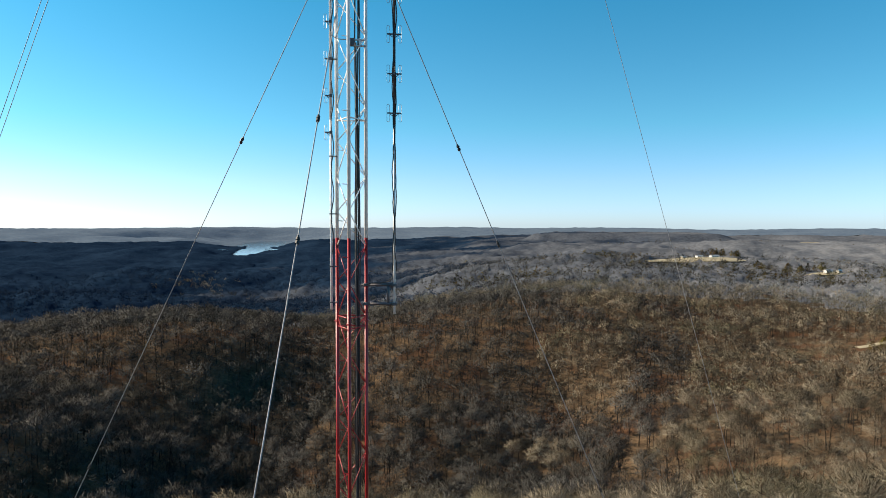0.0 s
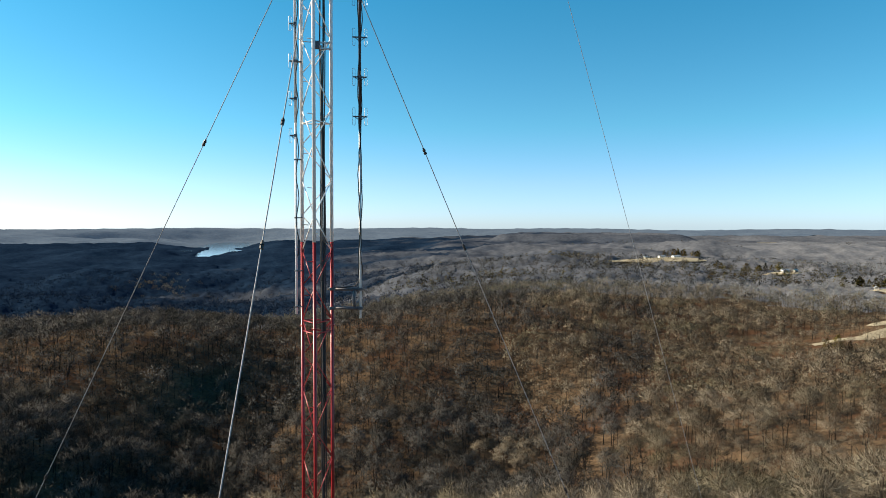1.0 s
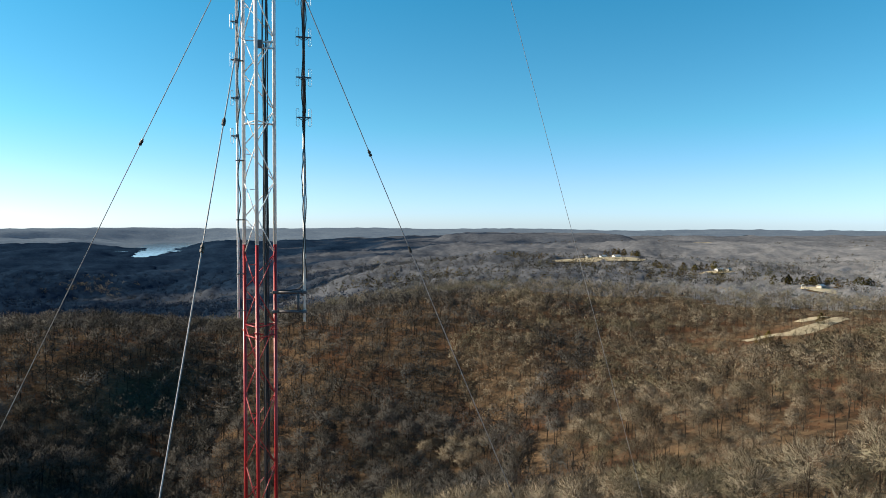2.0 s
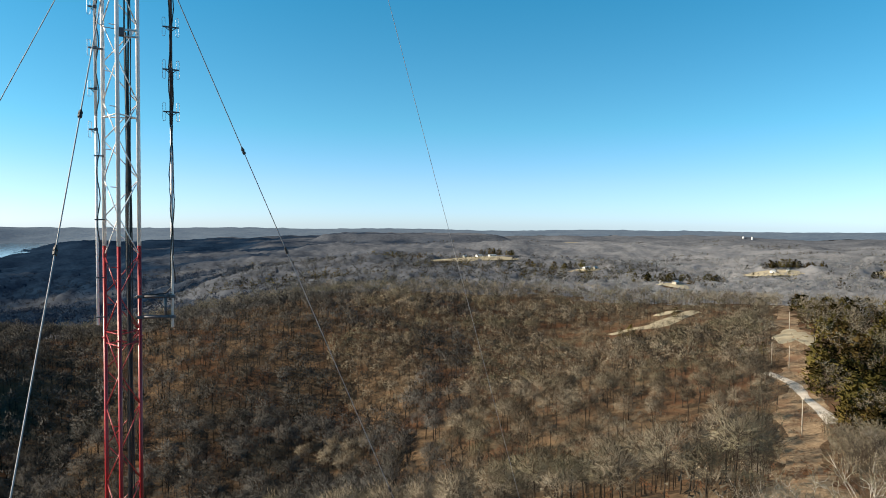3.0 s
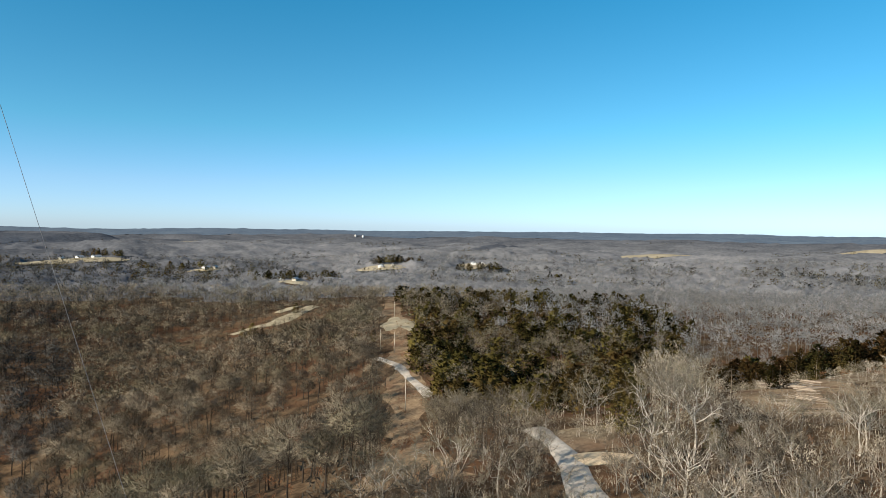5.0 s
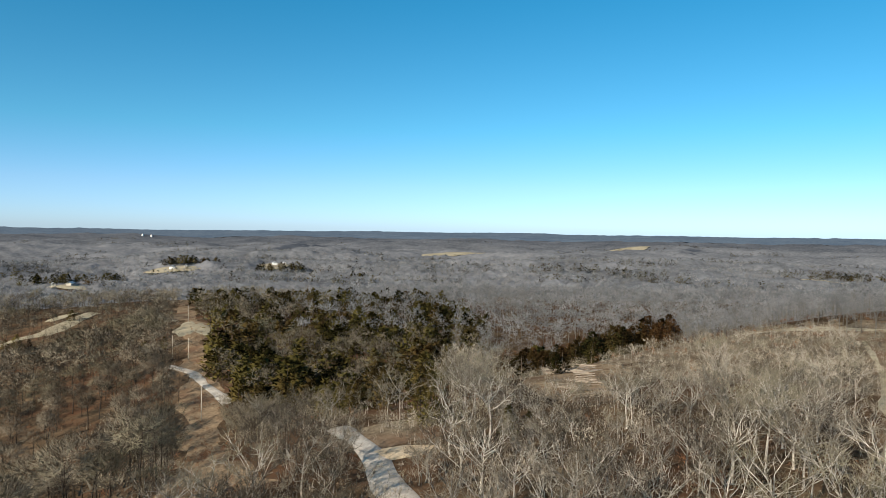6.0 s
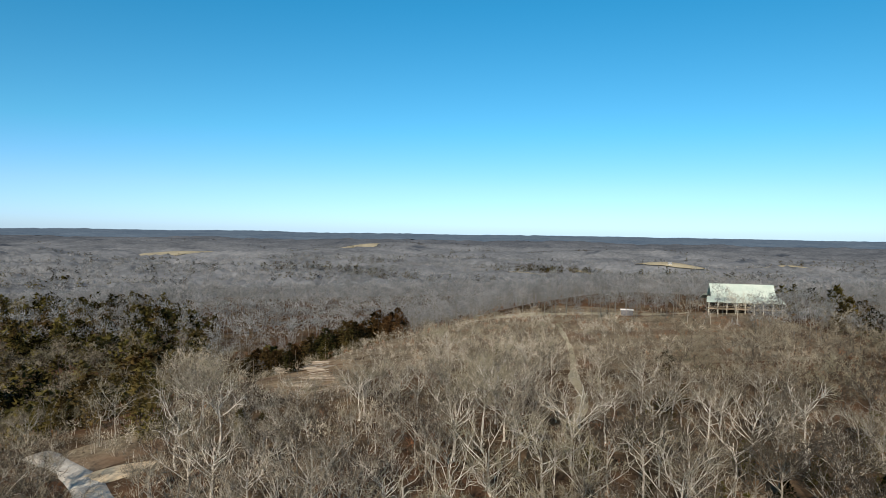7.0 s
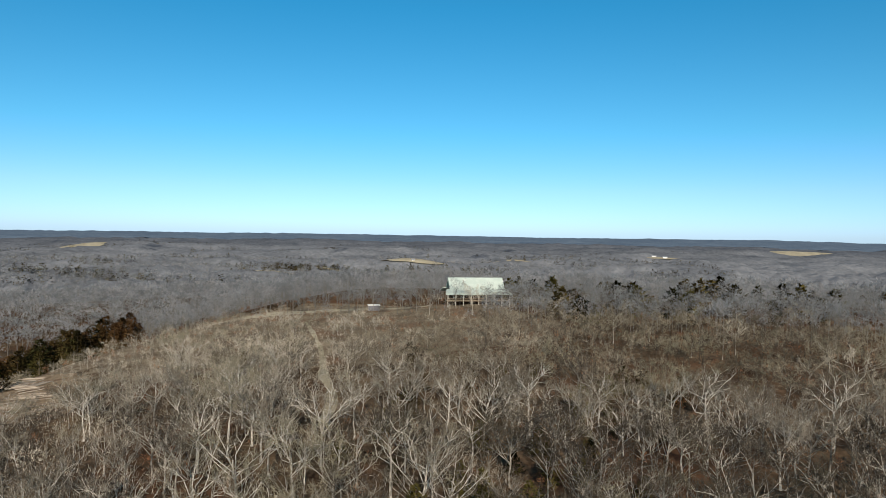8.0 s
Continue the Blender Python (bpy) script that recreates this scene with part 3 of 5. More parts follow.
def crown_tree(seed, height, crown, low, clumps, per, width, girth=0.17, bent_limbs=True, rounded=True):
    """A leafless tree of the woods: dark trunk, limbs, and a domed crown made of many twiggy sprays."""
    rng = np.random.RandomState(seed)
    lean = rng.normal(0, 0.04 * height, 2)
    top = height * 0.74
    p = np.array([[0, 0, -0.6], [lean[0] * 0.3, lean[1] * 0.3, top * 0.45], [lean[0], lean[1], top]])
    wood = [tubes(p[:-1], p[1:], [girth * 1.2, girth * 0.85], [girth * 0.85, girth * 0.3], 4 if bent_limbs else 3)]
    cz, rz = height * (low + 0.94) / 2, height * (0.98 - low) / 2
    k = np.arange(clumps) + 0.5
    dz = 1 - 1.35 * k / clumps + rng.normal(0, 0.08, clumps)
    dz = np.clip(dz, -0.5, 0.98)
    az = k * 2.39996 + rng.uniform(0, 6.28)
    flat = np.sqrt(1 - dz ** 2)
    d = np.column_stack([np.cos(az) * flat, np.sin(az) * flat, dz])
    c = d * rng.uniform(0.55, 0.88, clumps)[:, None] * np.array([crown, crown, rz]) + np.array([lean[0], lean[1], cz])
    h0 = height * (low * 0.9 + 0.42 * rng.uniform(0, 1, clumps) * (0.5 + 0.5 * dz))
    h0 = np.minimum(h0, c[:, 2] - 0.05 * height)
    s = np.column_stack([lean[0] * h0 / top, lean[1] * h0 / top, h0])
    r = girth * rng.uniform(0.26, 0.42, clumps)
    if bent_limbs:
        m = (s + c) / 2 + rng.normal(0, 0.035 * height, (clumps, 3)) - np.array([0, 0, 0.03 * height])
        wood += [tubes(s, m, r, r * 0.6, 3), blades(m, c, r * 0.6, rng)]
    else:
        wood += [blades(s, c, r, rng)]
    spray = crown * 1.0 / math.sqrt(clumps) + 0.35
    n = clumps * per
    out = np.repeat(d, per, 0)
    way = unit(out * 0.75 + rng.normal(0, 0.62, (n, 3)) + np.array([0, 0, 0.3]))
    b = np.repeat(c, per, 0) + rng.normal(0, 0.48 * spray, (n, 3)) * np.array([1, 1, 0.7])
    e = b + way * (spray * rng.uniform(0.45, 1.0, n))[:, None]
    return wood_and_twigs(wood, [blades(b, e, width * rng.uniform(0.6, 1.3, n), rng, unit(b - np.array([lean[0], lean[1], cz - 0.35 * rz])))], np.array([lean[0], lean[1], cz - 0.35 * rz]) if rounded else None, (crown, crown, rz))


def bush(seed, height, crown, low, count, width, reach=1.0):
    """A low spray of stems and twigs."""
    rng = np.random.RandomState(seed)
    cz, rz = height * (low + 1) / 2, height * (1 - low) / 2
    d = unit(rng.normal(0, 1, (count, 3)) + np.array([0, 0, 0.55]))
    q = d * (rng.uniform(0.2, 1.0, count) * (0.8 + 0.25 * np.sin(d[:, 0] * 5 + seed)))[:, None]
    b = np.column_stack([q[:, 0] * crown, q[:, 1] * crown, cz + q[:, 2] * rz])
    way = unit(d + rng.normal(0, 0.45, (count, 3)) + np.array([0, 0, 0.3]))
    twigs = blades(b, b + way * (reach * height * rng.uniform(0.1, 0.24, count))[:, None], width * rng.uniform(0.6, 1.3, count), rng)
    n = max(4, count // 12)
    e = b[rng.randint(0, count, n)]
    stems = blades(np.column_stack([rng.normal(0, 0.15, (n, 2)), np.full(n, -0.1)]), e, np.full(n, width * 0.8), rng)
    return wood_and_twigs([stems], [twigs])


def cedar(seed, height, crown, count, blunt=1.5, slim=1.0):
    """A cedar: a dense ragged crown of short sprays round a stem."""
    rng = np.random.RandomState(seed)
    z = height * (0.05 + 0.95 * rng.uniform(0, 1, count) ** 1.2)
    az = rng.uniform(0, 6.28, count)
    full = crown * np.minimum(1.0, (1 - z / height) * blunt + 0.08) * (1 + 0.3 * np.sin(az * 3 + z * 2 + seed))
    r = full * rng.uniform(0.3, 1.0, count)
    c = np.column_stack([np.cos(az) * r, np.sin(az) * r, z])
    out = np.column_stack([np.cos(az), np.sin(az), rng.uniform(-0.2, 0.9, count)]) + rng.normal(0, 0.25, (count, 3))
    e = c + unit(out) * (crown * (0.3 + 0.7 * slim) * rng.uniform(0.22, 0.5, count))[:, None]
    return wood_and_twigs([tubes([[0, 0, -0.4]], [[0, 0, height * 0.85]], [0.14], [0.04], 3)], [blades(c, e, crown * slim * rng.uniform(0.08, 0.19, count), rng, unit(c - np.array([0, 0, height * 0.25])))], np.array([0, 0, height * 0.25]), (crown, crown, height * 0.6))


def scatter(yaw0, yaw1, r0, r1, gap, seed):
    """Places about gap metres apart within a sector."""
    rng = np.random.RandomState(seed)
    n = int(r1 // gap) + 1
    g = np.arange(-n, n + 1) * gap
    x, y = np.meshgrid(g, g)
    x = (x + rng.uniform(-0.48, 0.48, x.shape) * gap).ravel()
    y = (y + rng.uniform(-0.48, 0.48, y.shape) * gap).ravel()
    r = np.hypot(x, y)
    yaw = np.degrees(np.arctan2(-x, y))
    keep = (r > r0) & (r < r1) & (yaw > yaw0) & (yaw < yaw1) & ~open_ground(x, y)
    return x[keep], y[keep]


def stand(name, kinds, x, y, low, high, mat, seed, label, sink=0.0, wide=0.15, factor=None):
    """Many trees as one piece of woodland, each turned and sized in its own way."""
    rng = np.random.RandomState(seed)
    z = ground_z(x, y) - sink
    which = rng.randint(0, len(kinds), len(x))
    turn, size = rng.uniform(0, 6.28, len(x)), rng.uniform(low, high, len(x))
    size = size if factor is None else size * factor
    spread = size * rng.uniform(1 - wide, 1 + wide, len(x))
    tone = rng.uniform(0, 1, len(x))
    bits, tones, marks, normals = [], [], [], []
    for k, (v, f, mark, normal) in enumerate(kinds):
        i = np.where(which == k)[0]
        c, s = np.cos(turn[i])[:, None], np.sin(turn[i])[:, None]
        px = (v[None, :, 0] * c - v[None, :, 1] * s) * spread[i][:, None] + x[i][:, None]
        py = (v[None, :, 0] * s + v[None, :, 1] * c) * spread[i][:, None] + y[i][:, None]
        pz = v[None, :, 2] * size[i][:, None] + z[i][:, None]
        bits.append((np.stack([px, py, pz], -1).reshape(-1, 3), (np.arange(len(i))[:, None, None] * len(v) + f[None]).reshape(-1, 3)))
        tones.append(np.repeat(tone[i], len(v)))
        marks.append(np.tile(mark, len(i)))
        if normal is not None:
            normals.append(np.stack([normal[None, :, 0] * c - normal[None, :, 1] * s, normal[None, :, 0] * s + normal[None, :, 1] * c, np.repeat(normal[None, :, 2], len(i), 0)], -1).reshape(-1, 3))
    vv, ff = joined(bits)
    me = mesh_of(name, vv, ff, mat)
    me.attributes.new("tone", "FLOAT", "POINT").data.foreach_set("value", np.concatenate(tones).astype(np.float32))
    me.attributes.new("bark", "FLOAT", "POINT").data.foreach_set("value", np.concatenate(marks).astype(np.float32))
    if normals:
        me.attributes.new("custom_normal", "FLOAT_VECTOR", "POINT").data.foreach_set("vector", np.concatenate(normals).astype(np.float32).ravel())
    return tagged(new(name, me), label, "trees", kind="stuff")


def bearing(x, y):
    return np.degrees(np.arctan2(-x, y))


def in_cedars(x, y):
    """The dark evergreen thicket beyond the track, and the row behind the felled clearing."""
    yaw, r = bearing(x, y), np.hypot(x, y)
    near_edge = np.interp(-yaw, [45, 46, 48, 54, 56.5, 60, 64, 66, 67.5, 69], [275, 262, 225, 168, 138, 112, 102, 150, 270, 360])
    far_edge = np.interp(-yaw, [45, 65, 66, 69, 70], [660, 600, 540, 420, 300])
    body = (yaw < -45) & (yaw > -69.5) & (r > near_edge + 9 * waves(x, y, 45, 36)) & (r < far_edge)
    row = (yaw < -69) & (yaw > -84) & (r > 232 + 1.4 * (yaw + 87)) & (r < 262)
    corner = (yaw < -113) & (yaw > -150) & (r > 275 + 30 * waves(x, y, 40, 34)) & (r < 370) & (waves(x, y, 45, 38) > 0.25)
    return (body & (path_distance(x, y, POWERLINE) > 6) & (waves(x, y, 44, 31) + 0.35 * waves(x, y, 17, 32) > -0.42)) | row | corner


def behind_track(x, y):
    """Younger, lower trees between the track and the cleared strip."""
    yaw, r = bearing(x, y), np.hypot(x, y)
    return (yaw > -66) & (yaw < -43) & (r < 260)


def in_scrub(x, y):
    """Low brush between the hilltop woods and the field, and along the felled clearing."""
    yaw, r = bearing(x, y), np.hypot(x, y)
    return ((yaw < -74) & (yaw > -112) & (r > 165 + 30 * waves(x, y, 60, 35)) & (r < np.where(yaw > -88, 236, 264))) | ((yaw < -71) & (yaw > -79) & (r > 128) & (r < 230))


# the hilltop oaks that stand nearest, each a tree of its own
nx, ny = scatter(-146, -42, 48, 230, 6.3, 41)
thin = ~(in_scrub(nx, ny) & (np.random.RandomState(9).uniform(size=len(nx)) < 0.72)) & ~((bearing(nx, ny) < -53) & (bearing(nx, ny) > -66) & (np.hypot(nx, ny) > 96) & ~in_cedars(nx, ny) & (np.hypot(nx, ny) < 128))
nx, ny = nx[thin], ny[thin]
near_d = np.hypot(nx, ny)
pick = np.argsort(near_d + 400 * in_cedars(nx, ny))[:295]
nearmask = np.zeros(len(nx), bool)
nearmask[pick] = True

OAKS = []
for i, (hh, cw, lo) in enumerate([(12.5, 5.4, 0.22), (13.5, 4.4, 0.32), (11.5, 6.4, 0.18), (14, 3.8, 0.36), (12, 5.0, 0.24), (10.5, 4.6, 0.22)]):
    wood, spray = tree_arrays(100 + i, hh, cw, lo, 10 if cw > 4.5 else 8, 6, 7, 2, girth=0.78, hair=0.034)
    wood, spray = joined(wood), joined(spray)
    OAKS.append((mesh_of("trunk", *wood, BARK), mesh_of("crown", *spray, TWIG), mesh_of("crown", *spray, TWIGDARK), mesh_of("trunk", *wood, DARKBARK)))
rng = np.random.RandomState(77)
zz = ground_z(nx, ny)
for i in pick:
    k = rng.randint(0, len(OAKS))
    s = rng.uniform(0.55, 1.12) * (0.7 if behind_track(nx[i], ny[i]) else 0.9) * (0.66 if -80 < bearing(nx[i], ny[i]) < -70 and near_d[i] > 84 else 1.0)
    tree = empty("oak_tree", Matrix.LocRotScale((nx[i], ny[i], zz[i] - 0.05), Euler((rng.normal(0, 0.05), rng.normal(0, 0.05), rng.uniform(0, 6.28))), (s, s, s)))
    tagged(tree, "leafless grey oak with spreading twiggy crown" if k in (0, 2, 4) else "slender leafless grey oak with upright branches", "tree", "bare oaks on the hilltop")
    browner = rng.uniform() < (0.65 if bearing(nx[i], ny[i]) > -57 else 0.85 if bearing(nx[i], ny[i]) < -100 and near_d[i] < 98 else 0.14)
    under(new("trunk", OAKS[k][3 if browner else 0]), tree)
    under(new("crown", OAKS[k][2 if browner else 1]), tree)


def whole(seed, height, crown, low, hair=0.04):
    """A leafless tree for the nearer woods, wood and twigs in one piece."""
    return wood_and_twigs(*tree_arrays(seed, height, crown, low, 7, 4, 6, 2, 4, 0.55, hair))


MID = [whole(200 + i, 11.5 + i % 3, 4.0 + 0.5 * (i % 4), 0.24 + 0.04 * (i % 3)) for i in range(8)]
SLOPE = [crown_tree(220 + i, 11.5 + i % 4, 3.8 + 0.45 * (i % 4), 0.38 + 0.04 * (i % 3), 14, 50, 0.05) for i in range(12)]
DENSE = [crown_tree(260 + i, 11.5 + i % 4, 3.9 + 0.45 * (i % 4), 0.34 + 0.03 * (i % 3), 14, 48, 0.058) for i in range(10)]
FARSLOPE = [crown_tree(280 + i, 12 + i % 3, 4.5 + 0.5 * (i % 3), 0.28, 10, 15, 0.155, bent_limbs=False) for i in range(10)]
BEHIND = [crown_tree(240 + i, 13 + i % 3, 3.5 + 0.4 * (i % 3), 0.34, 11, 17, 0.075, 0.13, bent_limbs=False, rounded=False) for i in range(8)]
FAR = [crown_tree(300 + i, 12 + i % 3, 4.3 + 0.5 * (i % 3), 0.3, 8, 10, 0.19, bent_limbs=False, rounded=False) for i in range(8)]
SCRUB = [bush(250 + i, 3.6, 1.8, 0.08, 52, 0.045) for i in range(6)]
BRUSH = [bush(600 + i, 3.0, 1.5, 0.08, 64, 0.055) for i in range(5)]
TUFT = [crown_tree(400 + i, 12, 5.8, 0.2, 6, 5, 0.5, bent_limbs=False, rounded=False) for i in range(8)]

rx, ry = nx[~nearmask], ny[~nearmask]
c = in_cedars(rx, ry) & (np.random.RandomState(5).uniform(size=len(rx)) < 0.72)
bx, by = scatter(-146, -42, 230, 340, 6.0, 43)
thin = ~(in_scrub(bx, by) & (np.random.RandomState(10).uniform(size=len(bx)) < 0.9))
bx, by = bx[thin], by[thin]
cb = in_cedars(bx, by) & (np.random.RandomState(6).uniform(size=len(bx)) < 0.66)


def lower(x, y):
    """How tall trees grow: less beside the track and on the brushy top."""
    yaw, r = bearing(x, y), np.hypot(x, y)
    return np.where(behind_track(x, y), 0.8, 0.9) * np.where(in_scrub(x, y), 0.6, 1.0) * np.where((yaw < -70) & (yaw > -80) & (r > 84), 0.62, 1.0)


# the rest of the hilltop woods: pale in the middle, browner beside the track
hill = bearing(rx, ry) + 10 * waves(rx, ry, 80, 37)
mixed = np.random.RandomState(16).uniform(size=len(rx)) < np.where(bearing(rx, ry) < -103, 0.92, 0.12)
for mask, mat, label, seed in ((~c & (hill < -58) & ~mixed, HILLWOODS, "dense leafless pale grey oak woods on the hilltop", 51), (~c & (hill < -58) & mixed, WOODS, "leafless brown-grey oaks among the paler ones", 60), (~c & (hill >= -58), WOODS, "dense leafless brown-grey oak woods beside the track", 64)):
    stand("bare_woods", MID, rx[mask], ry[mask], 0.55, 1.08, mat, seed, label, factor=lower(rx[mask], ry[mask]))
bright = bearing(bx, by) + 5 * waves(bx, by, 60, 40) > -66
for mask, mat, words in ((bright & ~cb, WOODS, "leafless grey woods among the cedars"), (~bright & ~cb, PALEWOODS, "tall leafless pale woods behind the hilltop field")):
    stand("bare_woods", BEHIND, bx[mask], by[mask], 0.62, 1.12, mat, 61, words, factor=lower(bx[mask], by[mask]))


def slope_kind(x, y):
    """0 on the valley side, coloured as shaded, 1 on the open sunlit slope."""
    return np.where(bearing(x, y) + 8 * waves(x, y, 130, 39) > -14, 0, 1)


def field_low(x, y):
    return np.where(path_distance(x, y, FARFIELD) < 48, 0.6, 1.0)


# the wooded slope below the mast
ax, ay = scatter(-43, 36, 158, 320, 7.3, 42)
ak = slope_kind(ax, ay)
thinned = (np.random.RandomState(12).uniform(size=len(ax)) < np.where(ak == 1, 0.30, 0.0) + 0.18 * waves(ax, ay, 55, 43) * (np.hypot(ax, ay) < 290))
ex, ey = scatter(-43, 36, 320, 585, 7.0, 49)
ek = slope_kind(ex, ey)
# valley-side trees take the shade-dark colour, the open slope the lit one
for k, mat, words in ((0, SHADEWOODS, "dense leafless oak woods shaded dark grey"), (1, WOODS, "open leafless grey-brown oak woods")):
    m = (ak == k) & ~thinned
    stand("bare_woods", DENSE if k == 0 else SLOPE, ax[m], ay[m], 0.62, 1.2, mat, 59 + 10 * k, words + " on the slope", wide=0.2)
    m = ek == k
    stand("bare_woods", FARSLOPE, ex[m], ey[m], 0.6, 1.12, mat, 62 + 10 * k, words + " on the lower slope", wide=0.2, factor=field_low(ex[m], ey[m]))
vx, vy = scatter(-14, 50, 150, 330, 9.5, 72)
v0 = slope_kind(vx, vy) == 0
stand("bare_woods", FARSLOPE, vx[v0], vy[v0], 0.5, 0.95, SHADEWOODS, 73, "younger oaks shaded dark between the valley trees", wide=0.25)
hx, hy = scatter(-43, 36, 95, 158, 7.6, 68)
stand("bare_woods", SLOPE, hx, hy, 0.6, 0.95, WOODS, 69, "leafless brown oak woods just below the mast")
bkx, bky = scatter(-180, 180, 40, 260, 11, 46)
yw = bearing(bkx, bky)
sel = ((yw > 36) | (yw < -146)) | ((np.hypot(bkx, bky) < 95) & (yw > -42)) | (np.hypot(bkx, bky) < 48)
sel &= np.hypot(bkx, bky) > 34
stand("bare_woods", FAR, bkx[sel], bky[sel], 0.6, 0.9, WOODS, 54, "leafless woods below the mast")

# brush and saplings
sx, sy = scatter(-114, -70, 108, 292, 3.1, 48)
keep = in_scrub(sx, sy) & (np.random.RandomState(11).uniform(size=len(sx)) < 0.92)
brown = bearing(sx, sy) + 7 * waves(sx, sy, 60, 44) < -101
stand("brush", SCRUB, sx[keep & ~brown], sy[keep & ~brown], 0.35, 1.1, HILLWOODS, 57, "low leafless grey-tan brush on the hilltop")
stand("brush", SCRUB, sx[keep & brown], sy[keep & brown], 0.35, 1.1, WOODS, 66, "low leafless brown brush on the hilltop")
wx, wy = scatter(-146, -42, 52, 190, 3.9, 50)
wp = np.random.RandomState(14).uniform(size=len(wx)) < np.where(bearing(wx, wy) > -102, 0.6, 0.14) + 0.3 * waves(wx, wy, 40, 37)
brown = bearing(wx, wy) < -103
stand("brush", SCRUB, wx[wp & ~brown], wy[wp & ~brown], 0.35, 1.2, HILLWOODS, 63, "low grey saplings under the hilltop oaks")
stand("brush", SCRUB, wx[wp & brown], wy[wp & brown], 0.35, 1.2, WOODS, 67, "low brown saplings under the hilltop oaks")

# young oaks standing between the brush on the hilltop
ox, oy = scatter(-116, -86, 140, 238, 6.2, 120)
ok = (path_distance(ox, oy, SWATH) > 3.2) & (path_distance(ox, oy, HILLFIELD) > 6) & (np.random.RandomState(121).uniform(size=len(ox)) < 0.6 + 0.5 * waves(ox, oy, 50, 38))
taupe = waves(ox, oy, 36, 36) + 0.02 * (-100 - bearing(ox, oy)) > 0.15
stand("bare_woods", MID, ox[ok & ~taupe], oy[ok & ~taupe], 0.3, 0.58, HILLWOODS, 122, "young pale oaks scattered over the hilltop brush", wide=0.25)
stand("bare_woods", MID, ox[ok & taupe], oy[ok & taupe], 0.3, 0.58, WOODS, 123, "young taupe oaks scattered over the hilltop brush", wide=0.25)

# woods that run on below and beyond
fx_, fy_ = scatter(-146, 50, 340, 690, 9.2, 44)
fk = (bearing(fx_, fy_) < -43) | (np.hypot(fx_, fy_) > 585)
fx_, fy_ = fx_[fk], fy_[fk]
fc = in_cedars(fx_, fy_) & (np.random.RandomState(7).uniform(size=len(fx_)) < 0.76)
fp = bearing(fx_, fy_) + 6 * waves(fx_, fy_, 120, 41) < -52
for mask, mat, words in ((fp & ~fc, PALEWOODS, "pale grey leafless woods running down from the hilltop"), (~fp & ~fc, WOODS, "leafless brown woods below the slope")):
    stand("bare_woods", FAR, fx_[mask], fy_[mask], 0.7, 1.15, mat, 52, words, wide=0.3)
t0, t1 = scatter(-125, 50, 640, 1050, 14.5, 45), scatter(-125, 50, 1050, 1500, 20, 65)
tx_, ty_ = np.concatenate([t0[0], t1[0]]), np.concatenate([t0[1], t1[1]])
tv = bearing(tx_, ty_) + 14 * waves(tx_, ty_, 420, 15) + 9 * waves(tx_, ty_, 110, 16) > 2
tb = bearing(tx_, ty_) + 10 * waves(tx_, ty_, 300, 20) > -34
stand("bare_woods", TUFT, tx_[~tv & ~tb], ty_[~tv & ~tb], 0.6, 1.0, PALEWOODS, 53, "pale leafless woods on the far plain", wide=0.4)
# trees towards the sun: their backlit shade is put into the colour
stand("bare_woods", TUFT, tx_[~tv & tb], ty_[~tv & tb], 0.6, 1.0, SHADEWOODS, 74, "leafless woods on the far slopes in shaded grey", wide=0.4)
# far valley trees, their shade and haze carried by the colour
stand("pine_woods", TUFT, tx_[tv], ty_[tv], 0.7, 1.05, VALLEY, 58, "woods in the far valley coloured dark blue for shade and haze", wide=0.4)

# cedars
CEDARS = [cedar(500 + i, 6.6 + i % 3, 2.4 + 0.4 * (i % 3), 190, 1.5 + 0.5 * (i % 3)) for i in range(7)]
NEARCEDARS = [cedar(540 + i, 6.6 + i % 3, 2.2 + 0.4 * (i % 3), 620, 1.5 + 0.5 * (i % 3), 0.5) for i in range(6)]
cx_, cy_ = np.concatenate([rx[c], bx[cb], fx_[fc]]), np.concatenate([ry[c], by[cb], fy_[fc]])
close = np.hypot(cx_, cy_) < 190
stand("cedar_thicket", NEARCEDARS, cx_[close], cy_[close], 0.6, 1.25, CEDAR, 75, "olive-green cedar thicket at the track's edge", wide=0.25)
stand("cedar_thicket", CEDARS, cx_[~close], cy_[~close], 0.9, 1.6, CEDAR, 55, "olive-green cedar thicket mixed with bare trees", wide=0.25)
rng = np.random.RandomState(101)
way = np.radians(-69.5 - 15 * rng.uniform(0, 1, 130))
far = 244 + rng.normal(0, 7, 130)
stand("cedar_row", NEARCEDARS, -np.sin(way) * far, np.cos(way) * far, 0.95, 1.45, RUSTCEDAR, 95, "row of rusty dark cedars along the hilltop edge")
ux, uy = scatter(-146, -20, 50, 330, 6.0, 47)
u = np.random.RandomState(8).uniform(size=len(ux)) < np.where(bearing(ux, uy) < -82, 0.55, 0.36) + 0.5 * waves(ux, uy, 45, 33)
stand("undergrowth", BRUSH, ux[u], uy[u], 0.4, 1.0, RUST, 56, "rust-brown oak saplings holding dead leaves")
